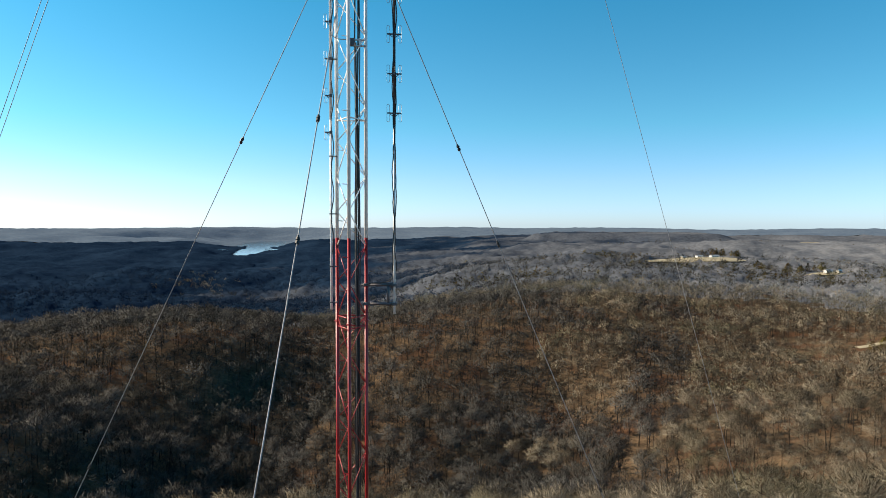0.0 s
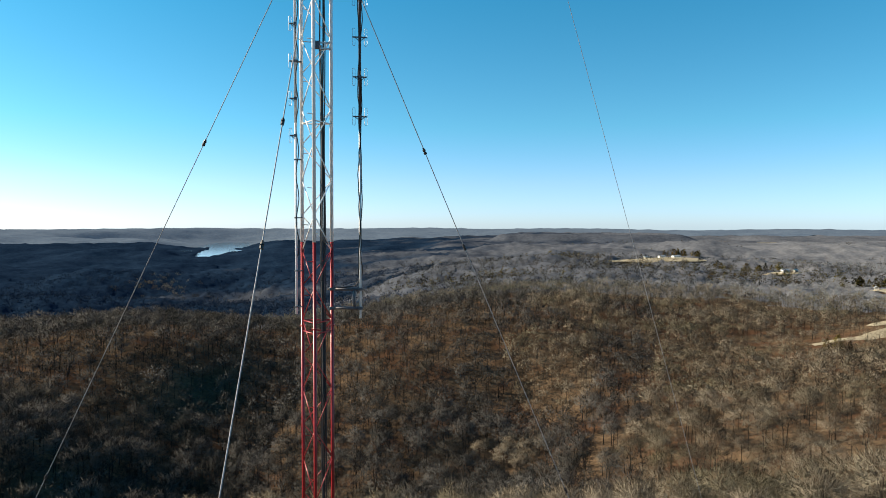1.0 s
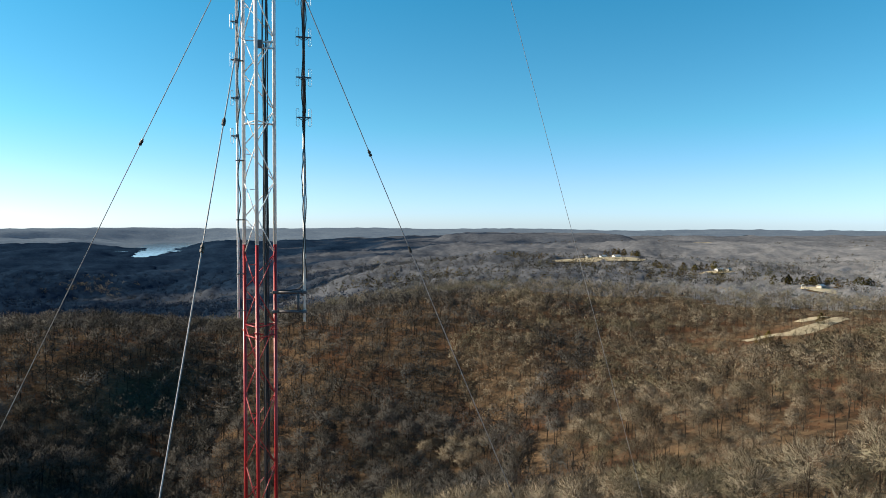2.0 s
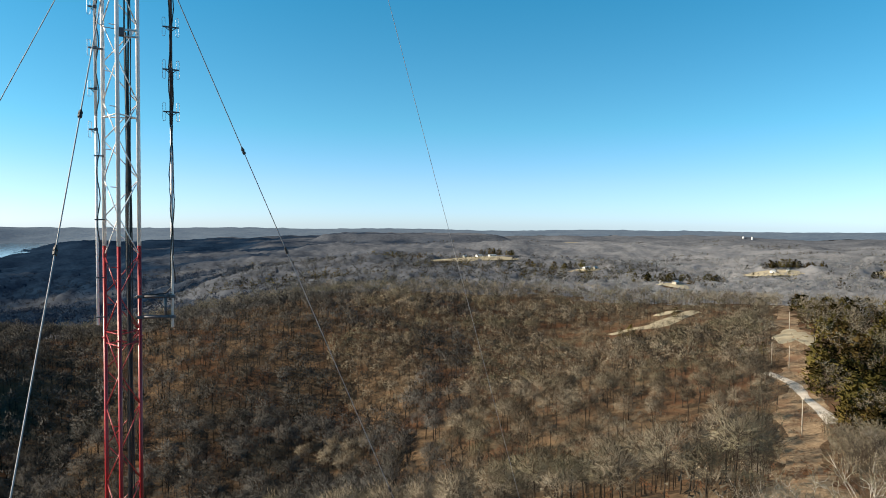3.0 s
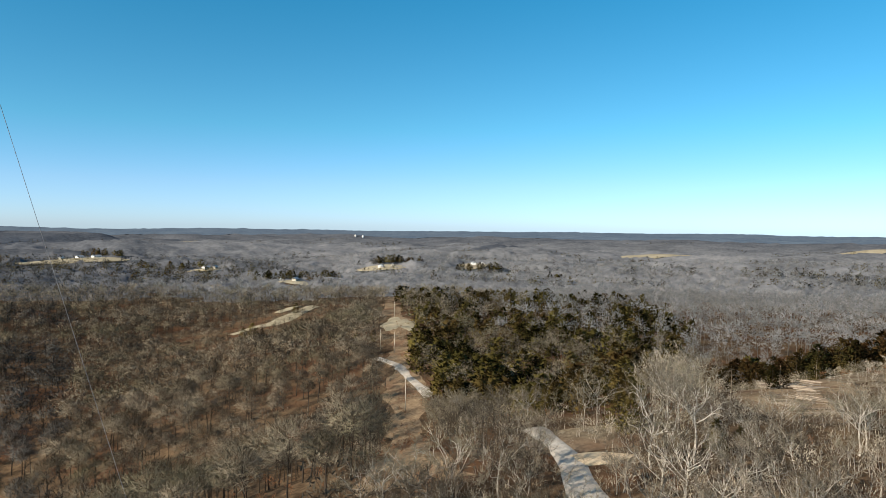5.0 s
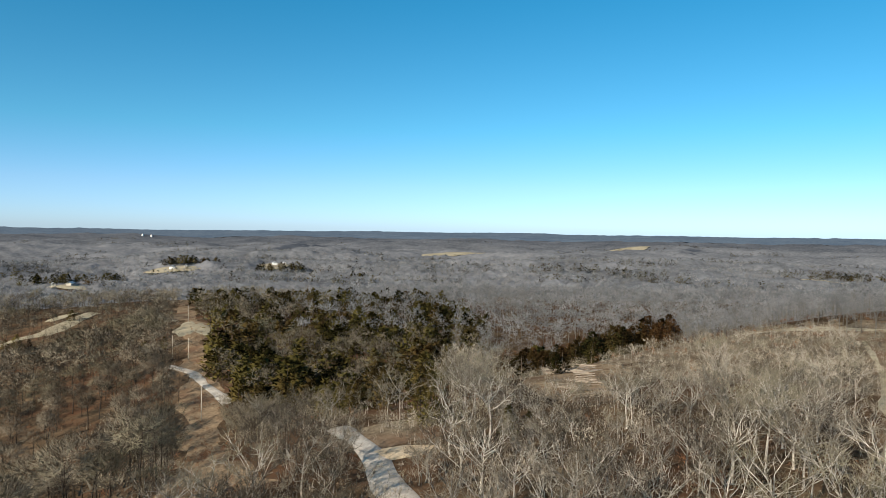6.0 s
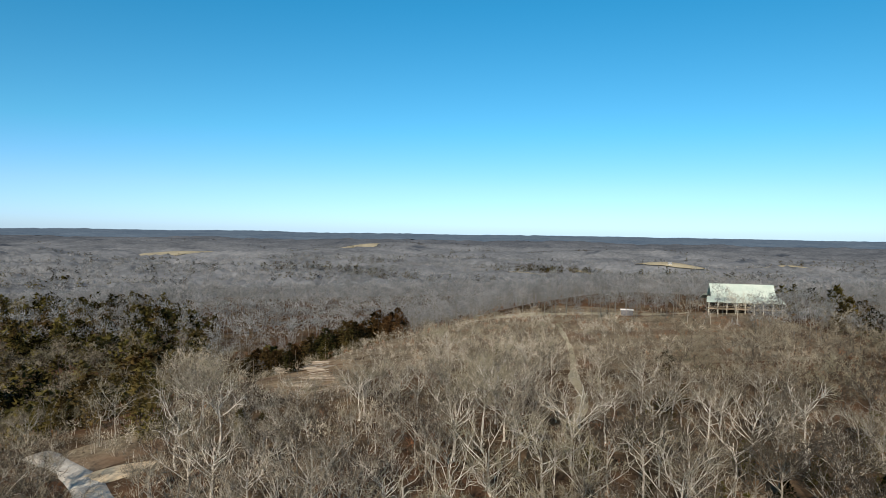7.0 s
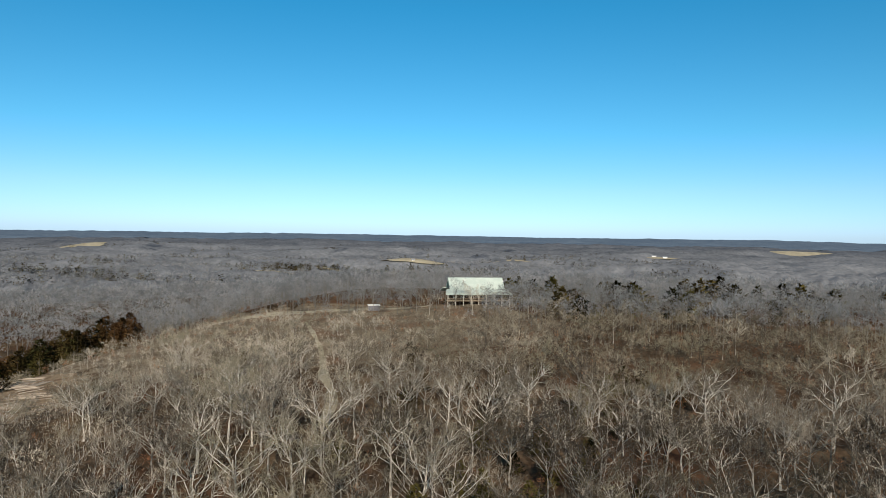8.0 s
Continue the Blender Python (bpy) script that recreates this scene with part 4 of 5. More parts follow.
# single cedars standing in the brush and near the track
for n_, (x, y, s) in enumerate(((175, 57, 1.15), (207, 45, 0.9), (214, 47, 0.7), (168, 44, 1.0), (306, 412, 1.0), (252, 386, 1.1), (258, 384, 0.9), (247, 389, 0.9), (232, 262, 0.9), (238, 268, 1.0), (244, 262, 0.8), (226, 256, 0.8), (262, -126, 1.2), (259, -136, 1.75), (256, -142, 1.1), (250, -158, 1.4), (270, -152, 1.2), (246, -166, 1.2))):
    v, f, mark, normal = NEARCEDARS[n_ % 6]
    tree = empty("cedar_tree", Matrix.LocRotScale((x, y, float(ground_z(x, y))), Euler((0, 0, n_ * 1.7)), (s, s, s)))
    tagged(tree, "dark ragged cedar standing by itself", "tree", "single cedars")
    for name, which, hue in (("trunk", mark[f[:, 0]] > 0.5, TIMBER), ("crown", mark[f[:, 0]] < 0.5, RUSTCEDAR if n_ % 3 == 0 else CEDAR)):
        used, again = np.unique(f[which], return_inverse=True)
        me = mesh_of(name, v[used], again.reshape(-1, 3), hue)
        me.attributes.new("tone", "FLOAT", "POINT").data.foreach_set("value", np.full(len(used), (n_ * 0.37) % 1.0, dtype=np.float32))
        me.attributes.new("custom_normal", "FLOAT_VECTOR", "POINT").data.foreach_set("vector", normal[used].astype(np.float32).ravel())
        under(new(name, me), tree)

way = np.radians(np.concatenate([rng.uniform(-128, -103, 64), rng.uniform(-103, -70, 14)]))
far = 54 + 120 * rng.uniform(0, 1, 78) ** 1.9
stand("cedar_saplings", NEARCEDARS, -np.sin(way) * far, np.cos(way) * far, 0.3, 0.8, CEDAR, 102, "small dark cedars growing under the hilltop oaks")

# evergreen shelter belts far out on the plain
for x0, y0, x1, y1, count in ((451, 685, 570, 673, 46), (695, 767, 753, 688, 34), (739, 632, 805, 588, 26), (745, 473, 760, 462, 10), (410, 905, 463, 830, 20), (410, 1060, 450, 1030, 18), (1010, -110, 1075, -130, 10), (1150, -230, 1190, -300, 14)):
    rng = np.random.RandomState(count + int(abs(x0)))
    u = rng.uniform(0, 1, count)
    px, py = x0 + (x1 - x0) * u + rng.normal(0, 5, count), y0 + (y1 - y0) * u + rng.normal(0, 5, count)
    stand("shelter_belt", CEDARS, px, py, 0.9, 1.35, CEDAR, count, "dark evergreen belt on the plain", sink=-2.5, wide=0.3)

# scattered evergreen strips between the far woods
rng = np.random.RandomState(88)
px, py = [], []
for _ in range(190):
    way, far, n = radians(rng.uniform(-135, -8)), 760 * math.exp(rng.uniform(0, 1.25)), rng.randint(4, 26)
    along = np.cumsum(rng.uniform(3, 9, n))
    px.append(-math.sin(way) * far - math.cos(way) * along + rng.normal(0, 6, n))
    py.append(math.cos(way) * far - math.sin(way) * along + rng.normal(0, 6, n))
PINES = [cedar(520 + i, 10, 4.0, 34) for i in range(4)]
stand("evergreen_strips", PINES, np.concatenate(px), np.concatenate(py), 0.8, 1.25, CEDAR, 89, "dark evergreen strips among the far woods", sink=-2)
px, py = rng.normal(-458, 34, 40), rng.normal(1248, 45, 40)
stand("bare_woods", TUFT, px, py, 0.8, 1.1, WOODS, 90, "pale tan leafless woods in the valley", sink=-1, wide=0.4)

gx, gy = scatter(-63, -43, 56, 150, 4.6, 103)
ok = ~in_cedars(gx, gy) & (path_distance(gx, gy, ROAD[:split[0] + 3]) > 5) & ~((bearing(gx, gy) < -54) & (np.hypot(gx, gy) > 94))
stand("bare_woods", MID, gx[ok], gy[ok], 0.42, 0.75, WOODS, 104, "young taupe-grey oaks between track and cleared strip", wide=0.25)
# brown brush beside the track, and tufts that grow back on the cleared strip
px, py = scatter(-70, -38, 48, 160, 3.5, 91)
ok = ~in_cedars(px, py) & (np.random.RandomState(13).uniform(size=len(px)) < 0.8)
stand("undergrowth", SCRUB, px[ok], py[ok], 0.4, 1.5, WOODS, 92, "brown leafless brush beside the gravel track")
rng = np.random.RandomState(93)
k = rng.uniform(0, 1, 190) ** 1.3
px, py = 68 + 215 * k + rng.normal(0, 2.4, 190), 64 + 215 * k + rng.normal(0, 2.4, 190)
far_off = path_distance(px, py, ROAD) > 3.5
stand("undergrowth", BRUSH, px[far_off], py[far_off], 0.25, 0.6, RUST, 94, "rust-brown regrowth on the cleared strip")

# brush that frays the edges of the track, the fields and the felled clearing
px, py = [], []
for line, half in ((FARFIELD, 5), (HILLFIELD, 4.2), (SWATH, 2), (ROAD, 3.2)):
    q = np.array(curve_points(line, 2.5)) if len(line) < 20 else np.array(line)
    d = unit(np.gradient(q, axis=0))
    for side in (-1, 1):
        off = side * (half + rng.normal(-0.3, 1.2, len(q)))
        px.append(q[:, 0] + d[:, 1] * off)
        py.append(q[:, 1] - d[:, 0] * off)
a = rng.uniform(0, 6.283, 130)
px.append(LOGYARD[0] + np.cos(a) * 36 * rng.uniform(0.6, 1.05, 130))
py.append(LOGYARD[1] + np.sin(a) * 14 * rng.uniform(0.6, 1.05, 130) + np.cos(a) * 8)
stand("brush", SCRUB, np.concatenate(px), np.concatenate(py), 0.25, 0.7, HILLWOODS, 96, "grey-tan brush fraying the edges of the fields")
q = rng.normal(0, 1, (70, 2)) * np.array([9, 4])
px, py = 101 + q[:, 0] * 0.9 + q[:, 1] * 0.42, 55 - q[:, 0] * 0.42 + q[:, 1] * 0.9
far_off = (path_distance(px, py, ROAD) > 4) & (np.hypot(px - 89, py - 48) > 5.5)
stand("brush", SCRUB, px[far_off], py[far_off], 0.3, 0.9, HILLWOODS, 106, "low tan brush round the pull-out")
# rusty and pale undergrowth among the hilltop oaks
px, py = scatter(-113, -78, 50, 125, 4.2, 107)
ok = waves(px, py, 34, 44) > 0.1
stand("undergrowth", BRUSH, px[ok], py[ok], 0.3, 0.85, RUST, 108, "rust-brown saplings in patches under the hilltop oaks")
px, py = scatter(-84, -60, 56, 135, 3.3, 109)
ok = ~in_cedars(px, py) & (path_distance(px, py, ROAD) > 6)
stand("brush", SCRUB, px[ok], py[ok], 0.5, 1.35, HILLWOODS, 110, "dense pale grey saplings beside the felled clearing")
# saplings where the track dips under the trees
px = np.concatenate([ROAD[i][0] + rng.normal(0, 2.2, 26) for i in split])
py = np.concatenate([ROAD[i][1] + rng.normal(0, 2.2, 26) for i in split])
stand("brush", SCRUB, px, py, 0.4, 1.1, WOODS, 97, "brown saplings where the track dips under trees")


# ---- the radio mast ----
MAST_D, MAST_YAW = 14.3, 7.71
mast_xy = Vector((-math.sin(radians(MAST_YAW)) * MAST_D, math.cos(radians(MAST_YAW)) * MAST_D))
mast_base = float(ground_z(mast_xy.x, mast_xy.y))
MAST_TOP = 132.0
mast = empty("radio_mast", Matrix.Translation((mast_xy.x, mast_xy.y, mast_base)) @ pose(0, 0, 0, 0, 0, MAST_YAW))
tagged(mast, "guyed lattice radio mast painted in red and white bands", "radio mast")
LEGS = [Vector((-0.285, 0.207)), Vector((-0.036, -0.352)), Vector((0.321, 0.145))]
LEG_R, HALF = 0.038, 0.73


def up(z):
    """Height over the mast's foot."""
    return z - mast_base


bands, z, red = [], 99.7, True
while z > mast_base:
    bands.append((max(z - 9.2, mast_base), z, red))
    z, red = z - 9.2, not red
z, red = 99.7, False
while z < MAST_TOP:
    bands.append((z, min(z + 9.2, MAST_TOP), red))
    z, red = z + 9.2, not red
for z0, z1, red in bands:
    for p in LEGS:
        part("leg", tube(bmesh.new(), (*p, up(z0)), (*p, up(z1)), LEG_R, LEG_R, 10), RED if red else WHITE, mast, "red painted tubular leg" if red else "white painted tubular leg", True)


def painted(z):
    return next((r for a, b, r in bands if a <= z <= b), True)


brace_mesh = {}
for fi in range(3):
    a, b = LEGS[fi], LEGS[(fi + 1) % 3]
    for flip in (0, 1):
        p, q = (a, b) if not flip else (b, a)
        for col in (RED, WHITE):
            bm = tube(bmesh.new(), (*p, 0), (*q, HALF), 0.011, 0.011, 6)
            brace_mesh[fi, flip, col.name] = from_bm("brace", bm, col, True)
    for col in (RED, WHITE):
        brace_mesh[fi, 2, col.name] = from_bm("cross_bar", tube(bmesh.new(), (*a, 0), (*b, 0), 0.014, 0.014, 6), col, True)
k = int((98.06 - mast_base) / HALF)
z = 98.06 - k * HALF
i = -k
while z + HALF < MAST_TOP:
    col = RED if painted(z + HALF / 2) else WHITE
    for fi in range(3):
        ob = under(new("brace", brace_mesh[fi, (i + fi) % 2, col.name]), mast)
        ob.location = (0, 0, up(z))
    z, i = z + HALF, i + 1
for z in (98.06, 97.84, 102.15, 91.7, 91.48, 108.3):
    for fi in range(3):
        under(new("cross_bar", brace_mesh[fi, 2, (RED if painted(z) else WHITE).name]), mast).location = (0, 0, up(z))
peg_mesh = {c.name: from_bm("step_peg", tube(bmesh.new(), (0, 0, 0), (0.11, 0.0, -0.01), 0.009, 0.009, 6), c) for c in (RED, WHITE)}
for j in range(46):
    z = 86 + j * 0.74
    p = LEGS[0] if j % 2 else LEGS[1]
    ob = under(new("step_peg", peg_mesh[(RED if painted(z) else WHITE).name]), mast)
    ob.location = (p.x + (0.02 if j % 2 else -0.13), p.y - 0.03, up(z))
for p in LEGS:
    for z in (97.95,):
        bm = tube(bmesh.new(), (*p, up(z) - 0.012), (*p, up(z) + 0.012), 0.062, 0.062, 12)
        part("flange", bm, RED, mast, "red bolted flange")
foot = bmesh.new()
bmesh.ops.create_cone(foot, cap_ends=True, segments=24, radius1=0.9, radius2=0.8, depth=1.0, matrix=Matrix.Translation((0, 0, 0.1)))
part("footing", foot, SIDING, mast, "round concrete footing")

# feed cables up the inside of the mast
for dx, dy, r in ((0.12, 0.02, 0.020), (0.155, 0.035, 0.018), (0.10, 0.06, 0.016), (0.185, 0.02, 0.012)):
    bm = bmesh.new()
    pts = [(dx + 0.012 * math.sin(j * 1.7 + dx * 40), dy, up(mast_base + 0.5 + j * 1.1)) for j in range(int(((103.4 if r > 0.018 else MAST_TOP) - mast_base) / 1.1) + 1)]
    part("feed_cable", bent(bm, pts, r, 6), RUBBER, mast, "black coaxial feed cable", True)


def dipole_loop(bm, x, z, tall, wide, r):
    """A folded dipole: a long rounded loop standing upright."""
    pts = []
    for j in range(13):
        a = math.pi * j / 12
        pts.append((x + wide / 2 * math.cos(a), 0, z + tall / 2 - wide / 2 + wide / 2 * math.sin(a)))
    for j in range(13):
        a = math.pi + math.pi * j / 12
        pts.append((x + wide / 2 * math.cos(a), 0, z - tall / 2 + wide / 2 + wide / 2 * math.sin(a)))
    return bent(bm, pts + [pts[0]], r, 5)


def antenna(name, x, y, z0, z1, bays, reach, loop, mat, label, one_side=False):
    """An upright tube with folded dipoles on arms."""
    ob = empty(name, mast.matrix_world @ Matrix.Translation((x, y, up(z0))))
    tagged(ob, label, "antenna")
    part("pole", tube(bmesh.new(), (0, 0, 0), (0, 0, 3.95), 0.026, 0.026, 10), WHITE, ob, "white lower pole", True)
    part("pole", tube(bmesh.new(), (0, 0, 3.95), (0, 0, z1 - z0), 0.030, 0.026, 10), mat, ob, "", True)
    for z in bays:
        bm = bmesh.new()
        h = z - z0
        box(bm, -reach, -0.012, h - 0.014, 0 if one_side else reach, 0.012, h + 0.014, 0.004)
        box(bm, -0.035, -0.035, h - 0.03, 0.035, 0.035, h + 0.03, 0.006)
        for sg in ((-1,) if one_side else (-1, 1)):
            tube(bm, (sg * reach * 0.75, 0, h), (sg * 0.02, 0, h - 0.07), 0.008, 0.008, 6)
        part("dipole_arm", bm, DARKSTEEL, ob, "dark dipole arm with clamp")
        for sg in ((-1,) if one_side else (-1, 1)):
            bm = bmesh.new()
            dipole_loop(bm, sg * reach * 0.86, h, loop, 0.055, 0.0045)
            part("dipole_loop", bm, STEEL, ob, "thin folded dipole loop", True)
    return ob


# collinear array on the side arm
AX = 0.905
array = antenna("dipole_antenna", AX, 0.0, 98.1, 112.0, [102.3 + 0.815 * j for j in range(9)], 0.145, 0.36, DARKSTEEL, "tall side-mounted dipole array on a steel pole")
for seed, dx in ((1, -0.03), (2, 0.032)):
    rng = random.Random(seed)
    pts = [(dx * (0.8 + 0.5 * math.sin(j * 0.55 + seed)) + 0.012 * rng.uniform(-1, 1), -0.03, 0.9 + j * 0.16) for j in range(78)]
    part("feed_cable", bent(bmesh.new(), pts, 0.011, 5), RUBBER, array, "black cable taped to the pole", True)
arm = empty("side_arm", mast.matrix_world @ Matrix.Translation((0.32, 0.14, up(98.5))))
tagged(arm, "dark steel side arm carrying the antenna pole", "bracket")
for name, a, b, r in (("bar", (0, 0, 0.21), (0.60, -0.14, 0.21), 0.034), ("bar", (0, 0, -0.19), (0.60, -0.14, -0.19), 0.034), ("upright", (0.46, -0.11, -0.23), (0.46, -0.11, 0.25), 0.028), ("upright", (0.55, -0.13, 0.14), (0.55, -0.13, 0.28), 0.03)):
    part(name, tube(bmesh.new(), a, b, r, r, 8), DARKSTEEL, arm, "", True)
for h in (0.21, -0.19):
    part("clamp", box(bmesh.new(), 0.53, -0.19, h - 0.03, 0.64, -0.09, h + 0.03, 0.008), DARKSTEEL, arm, "bolted pole clamp")
    part("clamp", box(bmesh.new(), -0.06, -0.06, h - 0.03, 0.06, 0.06, h + 0.03, 0.008), DARKSTEEL, arm, "bolted leg clamp")
part("feed_cable", bent(bmesh.new(), [(0.58, -0.14, 0.55), (0.56, -0.14, 0.38), (0.47, -0.12, 0.28), (0.3, -0.08, 0.25), (0.05, -0.02, 0.24), (-0.1, -0.03, 0.2)], 0.012, 6), RUBBER, arm, "black cable loop", True)

# second, smaller array against the leg
second = antenna("dipole_antenna", -0.405, 0.12, 98.2, 112.0, [101.89 + 0.76 * j for j in range(10)], 0.12, 0.3, WHITE, "white pole with one-sided dipoles strapped to the mast", True)
pts = [(0.03 + 0.03 * math.sin(j * 1.1), -0.02, 1.2 + j * 0.17) for j in range(74)]
part("feed_cable", bent(bmesh.new(), pts, 0.011, 5), RUBBER, second, "black cable taped to the pole", True)
for z in (98.35, 99.1, 100.2, 101.4, 103.4, 105):
    part("strap", box(bmesh.new(), -0.04, -0.03, z - 98.2 - 0.012, 0.13, 0.03, z - 98.2 + 0.012, 0.004), DARKSTEEL, second, "dark steel strap")
# small box on a bracket
unit_box = empty("equipment_box", mast.matrix_world @ Matrix.Translation((0.08, -0.30, up(103.60))))
tagged(unit_box, "small grey equipment box on a mast bracket", "equipment box")
part("case", box(bmesh.new(), -0.09, -0.05, -0.02, 0.01, 0.06, 0.13, 0.01), DARKSTEEL, unit_box)
part("bracket", box(bmesh.new(), 0.0, -0.02, 0.09, 0.22, 0.02, 0.12, 0.004), STEEL, unit_box, "bright steel bracket")
part("bracket", box(bmesh.new(), 0.02, -0.02, -0.03, 0.24, 0.02, 0.0, 0.004), STEEL, unit_box, "bright steel bracket")
part("plate", box(bmesh.new(), 0.10, -0.015, -0.02, 0.14, 0.015, 0.13, 0.004), WHITE, unit_box)
part("feed_cable", bent(bmesh.new(), [(-0.05, 0, 0.12), (-0.2, 0.1, 0.13), (-0.35, 0.22, 0.17), (-0.48, 0.38, 0.3), (-0.47, 0.42, 0.5)], 0.009, 5), RUBBER, unit_box, "thin black cable", True)


# ---- guy ropes ----
def guy(yaw, leg, z_top, slope, sag, label, marks, r=0.011, side=0.0, mat=None):
    """A wire rope from the mast to the ground, with dead-end grips."""
    top = mast.matrix_world @ Vector((*LEGS[leg], up(z_top)))
    a = Vector((-math.sin(radians(yaw)), math.cos(radians(yaw)), 0))
    top = top + Vector((a.y, -a.x, 0)) * side
    run = 5.0
    while top.z - run * slope > float(ground_z(top.x + a.x * run, top.y + a.y * run)):
        run += 0.25
    ob = empty("guy_rope", Matrix.Translation(top))
    tagged(ob, label, "guy rope", "guy ropes of the mast")

    def at(u):
        return a * run * u + Vector((0, 0, -run * slope * u - sag * 4 * u * (1 - u)))
    bm = bmesh.new()
    n = 26
    pts = [at(j / n) for j in range(n + 1)]
    bent(bm, pts, r, 6)
    part("wire", bm, mat or GUYDULL, ob, "", True)
    for m in marks:
        u = m / math.hypot(run, run * slope)
        p, d = at(u), (at(u + 0.002) - at(u)).normalized()
        bm = bmesh.new()
        tube(bm, p - d * 0.09, p - d * 0.05, 0.020, 0.024, 8)
        tube(bm, p - d * 0.05, p - d * 0.005, 0.036, 0.036, 8)
        tube(bm, p - d * 0.005, p + d * 0.02, 0.022, 0.022, 8)
        tube(bm, p + d * 0.02, p + d * 0.07, 0.038, 0.034, 8)
        part("insulator", bm, RUBBER, ob, "dark guy insulator")
    return ob


guy(62, 0, 105.9, 1.5, 0.03, "grey stranded guy rope running down to the woods", (4.82, 15), 0.010)
guy(177, 0, 104.42, 1.495, 0.0, "bright stranded guy rope with dark insulators", (2.98, 5.65, 14), 0.012, 0.0, GUYWIRE)
guy(-58, 2, 106.22, 1.93, 0.03, "grey stranded guy rope running down to the woods", (5.05, 7.53, 15), 0.010)
guy(58, 0, 120.77, 1.272, 0.0, "paired upper guy rope", (9,), 0.010, -0.09)
guy(58, 0, 120.77, 1.272, 0.0, "paired upper guy rope", (9,), 0.010, 0.09)
guy(-62, 2, 122.26, 2.563, 0.1, "thin upper guy rope", (8,), 0.006)


# ---- lodge on the hilltop ----
def lodge():
    hx, hy = HOUSE
    hz = float(ground_z(hx, hy))
    face = math.degrees(math.atan2(-(0 - hx), 0 - hy))
    ob = empty("house", Matrix.Translation((hx, hy, hz)) @ pose(0, 0, 0, 0, 0, face + 180 + 12))
    tagged(ob, "large house with green metal roof and posted porch", "house")
    L, W, wall, ridge = 11.6, 6.5, 4.4, 10.6
    brk_y, brk_z = 4.6, 6.2
    # wall is dark throughout to stand for the porch's dark openings
    part("wall", box(bmesh.new(), -L + 0.8, -W + 2.6, -1.0, L - 0.8, W, wall + 1, 0.05), DARKWALL, ob, "dark wall behind the porch posts")
    for y0, z0, y1, z1, half, words in ((0.0, ridge, brk_y, brk_z, L, "steep green standing-seam metal roof"), (brk_y - 0.1, brk_z - 0.06, W + 2.2, wall, L + 2.2, "lower green porch roof")):
        bm = bmesh.new()
        for sy in (-1, 1):
            pts = [(-half, sy * y1, z1), (half, sy * y1, z1), (half - 0.9 * (half > L), sy * y0, z0), (-half + 0.9 * (half > L), sy * y0, z0)]
            vs = [bm.verts.new(p) for p in pts] + [bm.verts.new((p[0], p[1], p[2] - 0.22)) for p in pts]
            for q in ((0, 1, 2, 3), (7, 6, 5, 4), (0, 4, 5, 1), (1, 5, 6, 2), (2, 6, 7, 3), (3, 7, 4, 0)):
                bm.faces.new([vs[j] for j in q])
        bmesh.ops.recalc_face_normals(bm, faces=bm.faces)
        roof = part("roof", bm, GREENROOF, ob, words)
        slope = math.degrees(math.atan2(z0 - z1, y1 - y0))
        seam = from_bm("seam", box(bmesh.new(), -0.03, 0, 0, 0.03, math.hypot(y1 - y0, z0 - z1), 0.06), GREENROOF)
        count = 24
        for j in range(count):
            rib = under(new("seam", seam), roof)
            rib.matrix_local = Matrix.Translation((-half + 1.0 + j * (2 * half - 2.0) / (count - 1), -y1, z1 + 0.003)) @ pose(0, 0, 0, slope)
    part("ridge_cap", box(bmesh.new(), -L, -0.18, ridge - 0.05, L, 0.18, ridge + 0.07, 0.03), GREENROOF, ob)
    for sx in (-1, 1):
        bm = bmesh.new()
        x0, x1 = sx * (L - 0.1), sx * (L - 0.3)
        vs = [bm.verts.new(p) for p in ((x0, -brk_y, brk_z), (x0, brk_y, brk_z), (x0, 0, ridge - 0.4), (x1, -brk_y, brk_z), (x1, brk_y, brk_z), (x1, 0, ridge - 0.4))]
        for q in ((0, 1, 2), (5, 4, 3), (0, 3, 4, 1), (1, 4, 5, 2), (2, 5, 3, 0)):
            bm.faces.new([vs[j] for j in q])
        bmesh.ops.recalc_face_normals(bm, faces=bm.faces)
        part("gable", bm, GABLEGREEN, ob, "dark green gable end")
    part("porch_floor", box(bmesh.new(), -L - 1.5, -W - 1.6, 1.5, L + 1.5, -W + 2.7, 1.75, 0.03), TIMBER, ob, "raised timber porch")
    part("rail", box(bmesh.new(), -L - 1.4, -W - 1.5, 2.55, L + 1.4, -W - 1.4, 2.67), TIMBER, ob)
    for j in range(9):
        x = -L - 1.2 + j * (2 * L + 2.4) / 8
        part("post", box(bmesh.new(), x - 0.14, -W - 1.55, -1.0, x + 0.14, -W - 1.27, wall + 0.1), SIDING, ob, "pale porch post")
    for j in range(6):
        x = -L + 2.5 + j * 3.3
        w = part("window", box(bmesh.new(), x - 0.6, -W + 2.52, 2.7, x + 0.6, -W + 2.6, 4.1), WHITEWALL, ob)
        part("pane", box(bmesh.new(), x - 0.5, -W + 2.50, 2.8, x + 0.5, -W + 2.53, 4.0), DARKGLASS, w)
    return ob


lodge()
# bare oaks on the slope before the lodge
stand("bare_woods", MID, np.array([243, 240, 236, 233, 229, 247, 225]), np.array([-84, -92, -96, -103, -110, -77, -118]), 0.78, 0.98, HILLWOODS, 105, "bare pale oaks in front of the lodge")


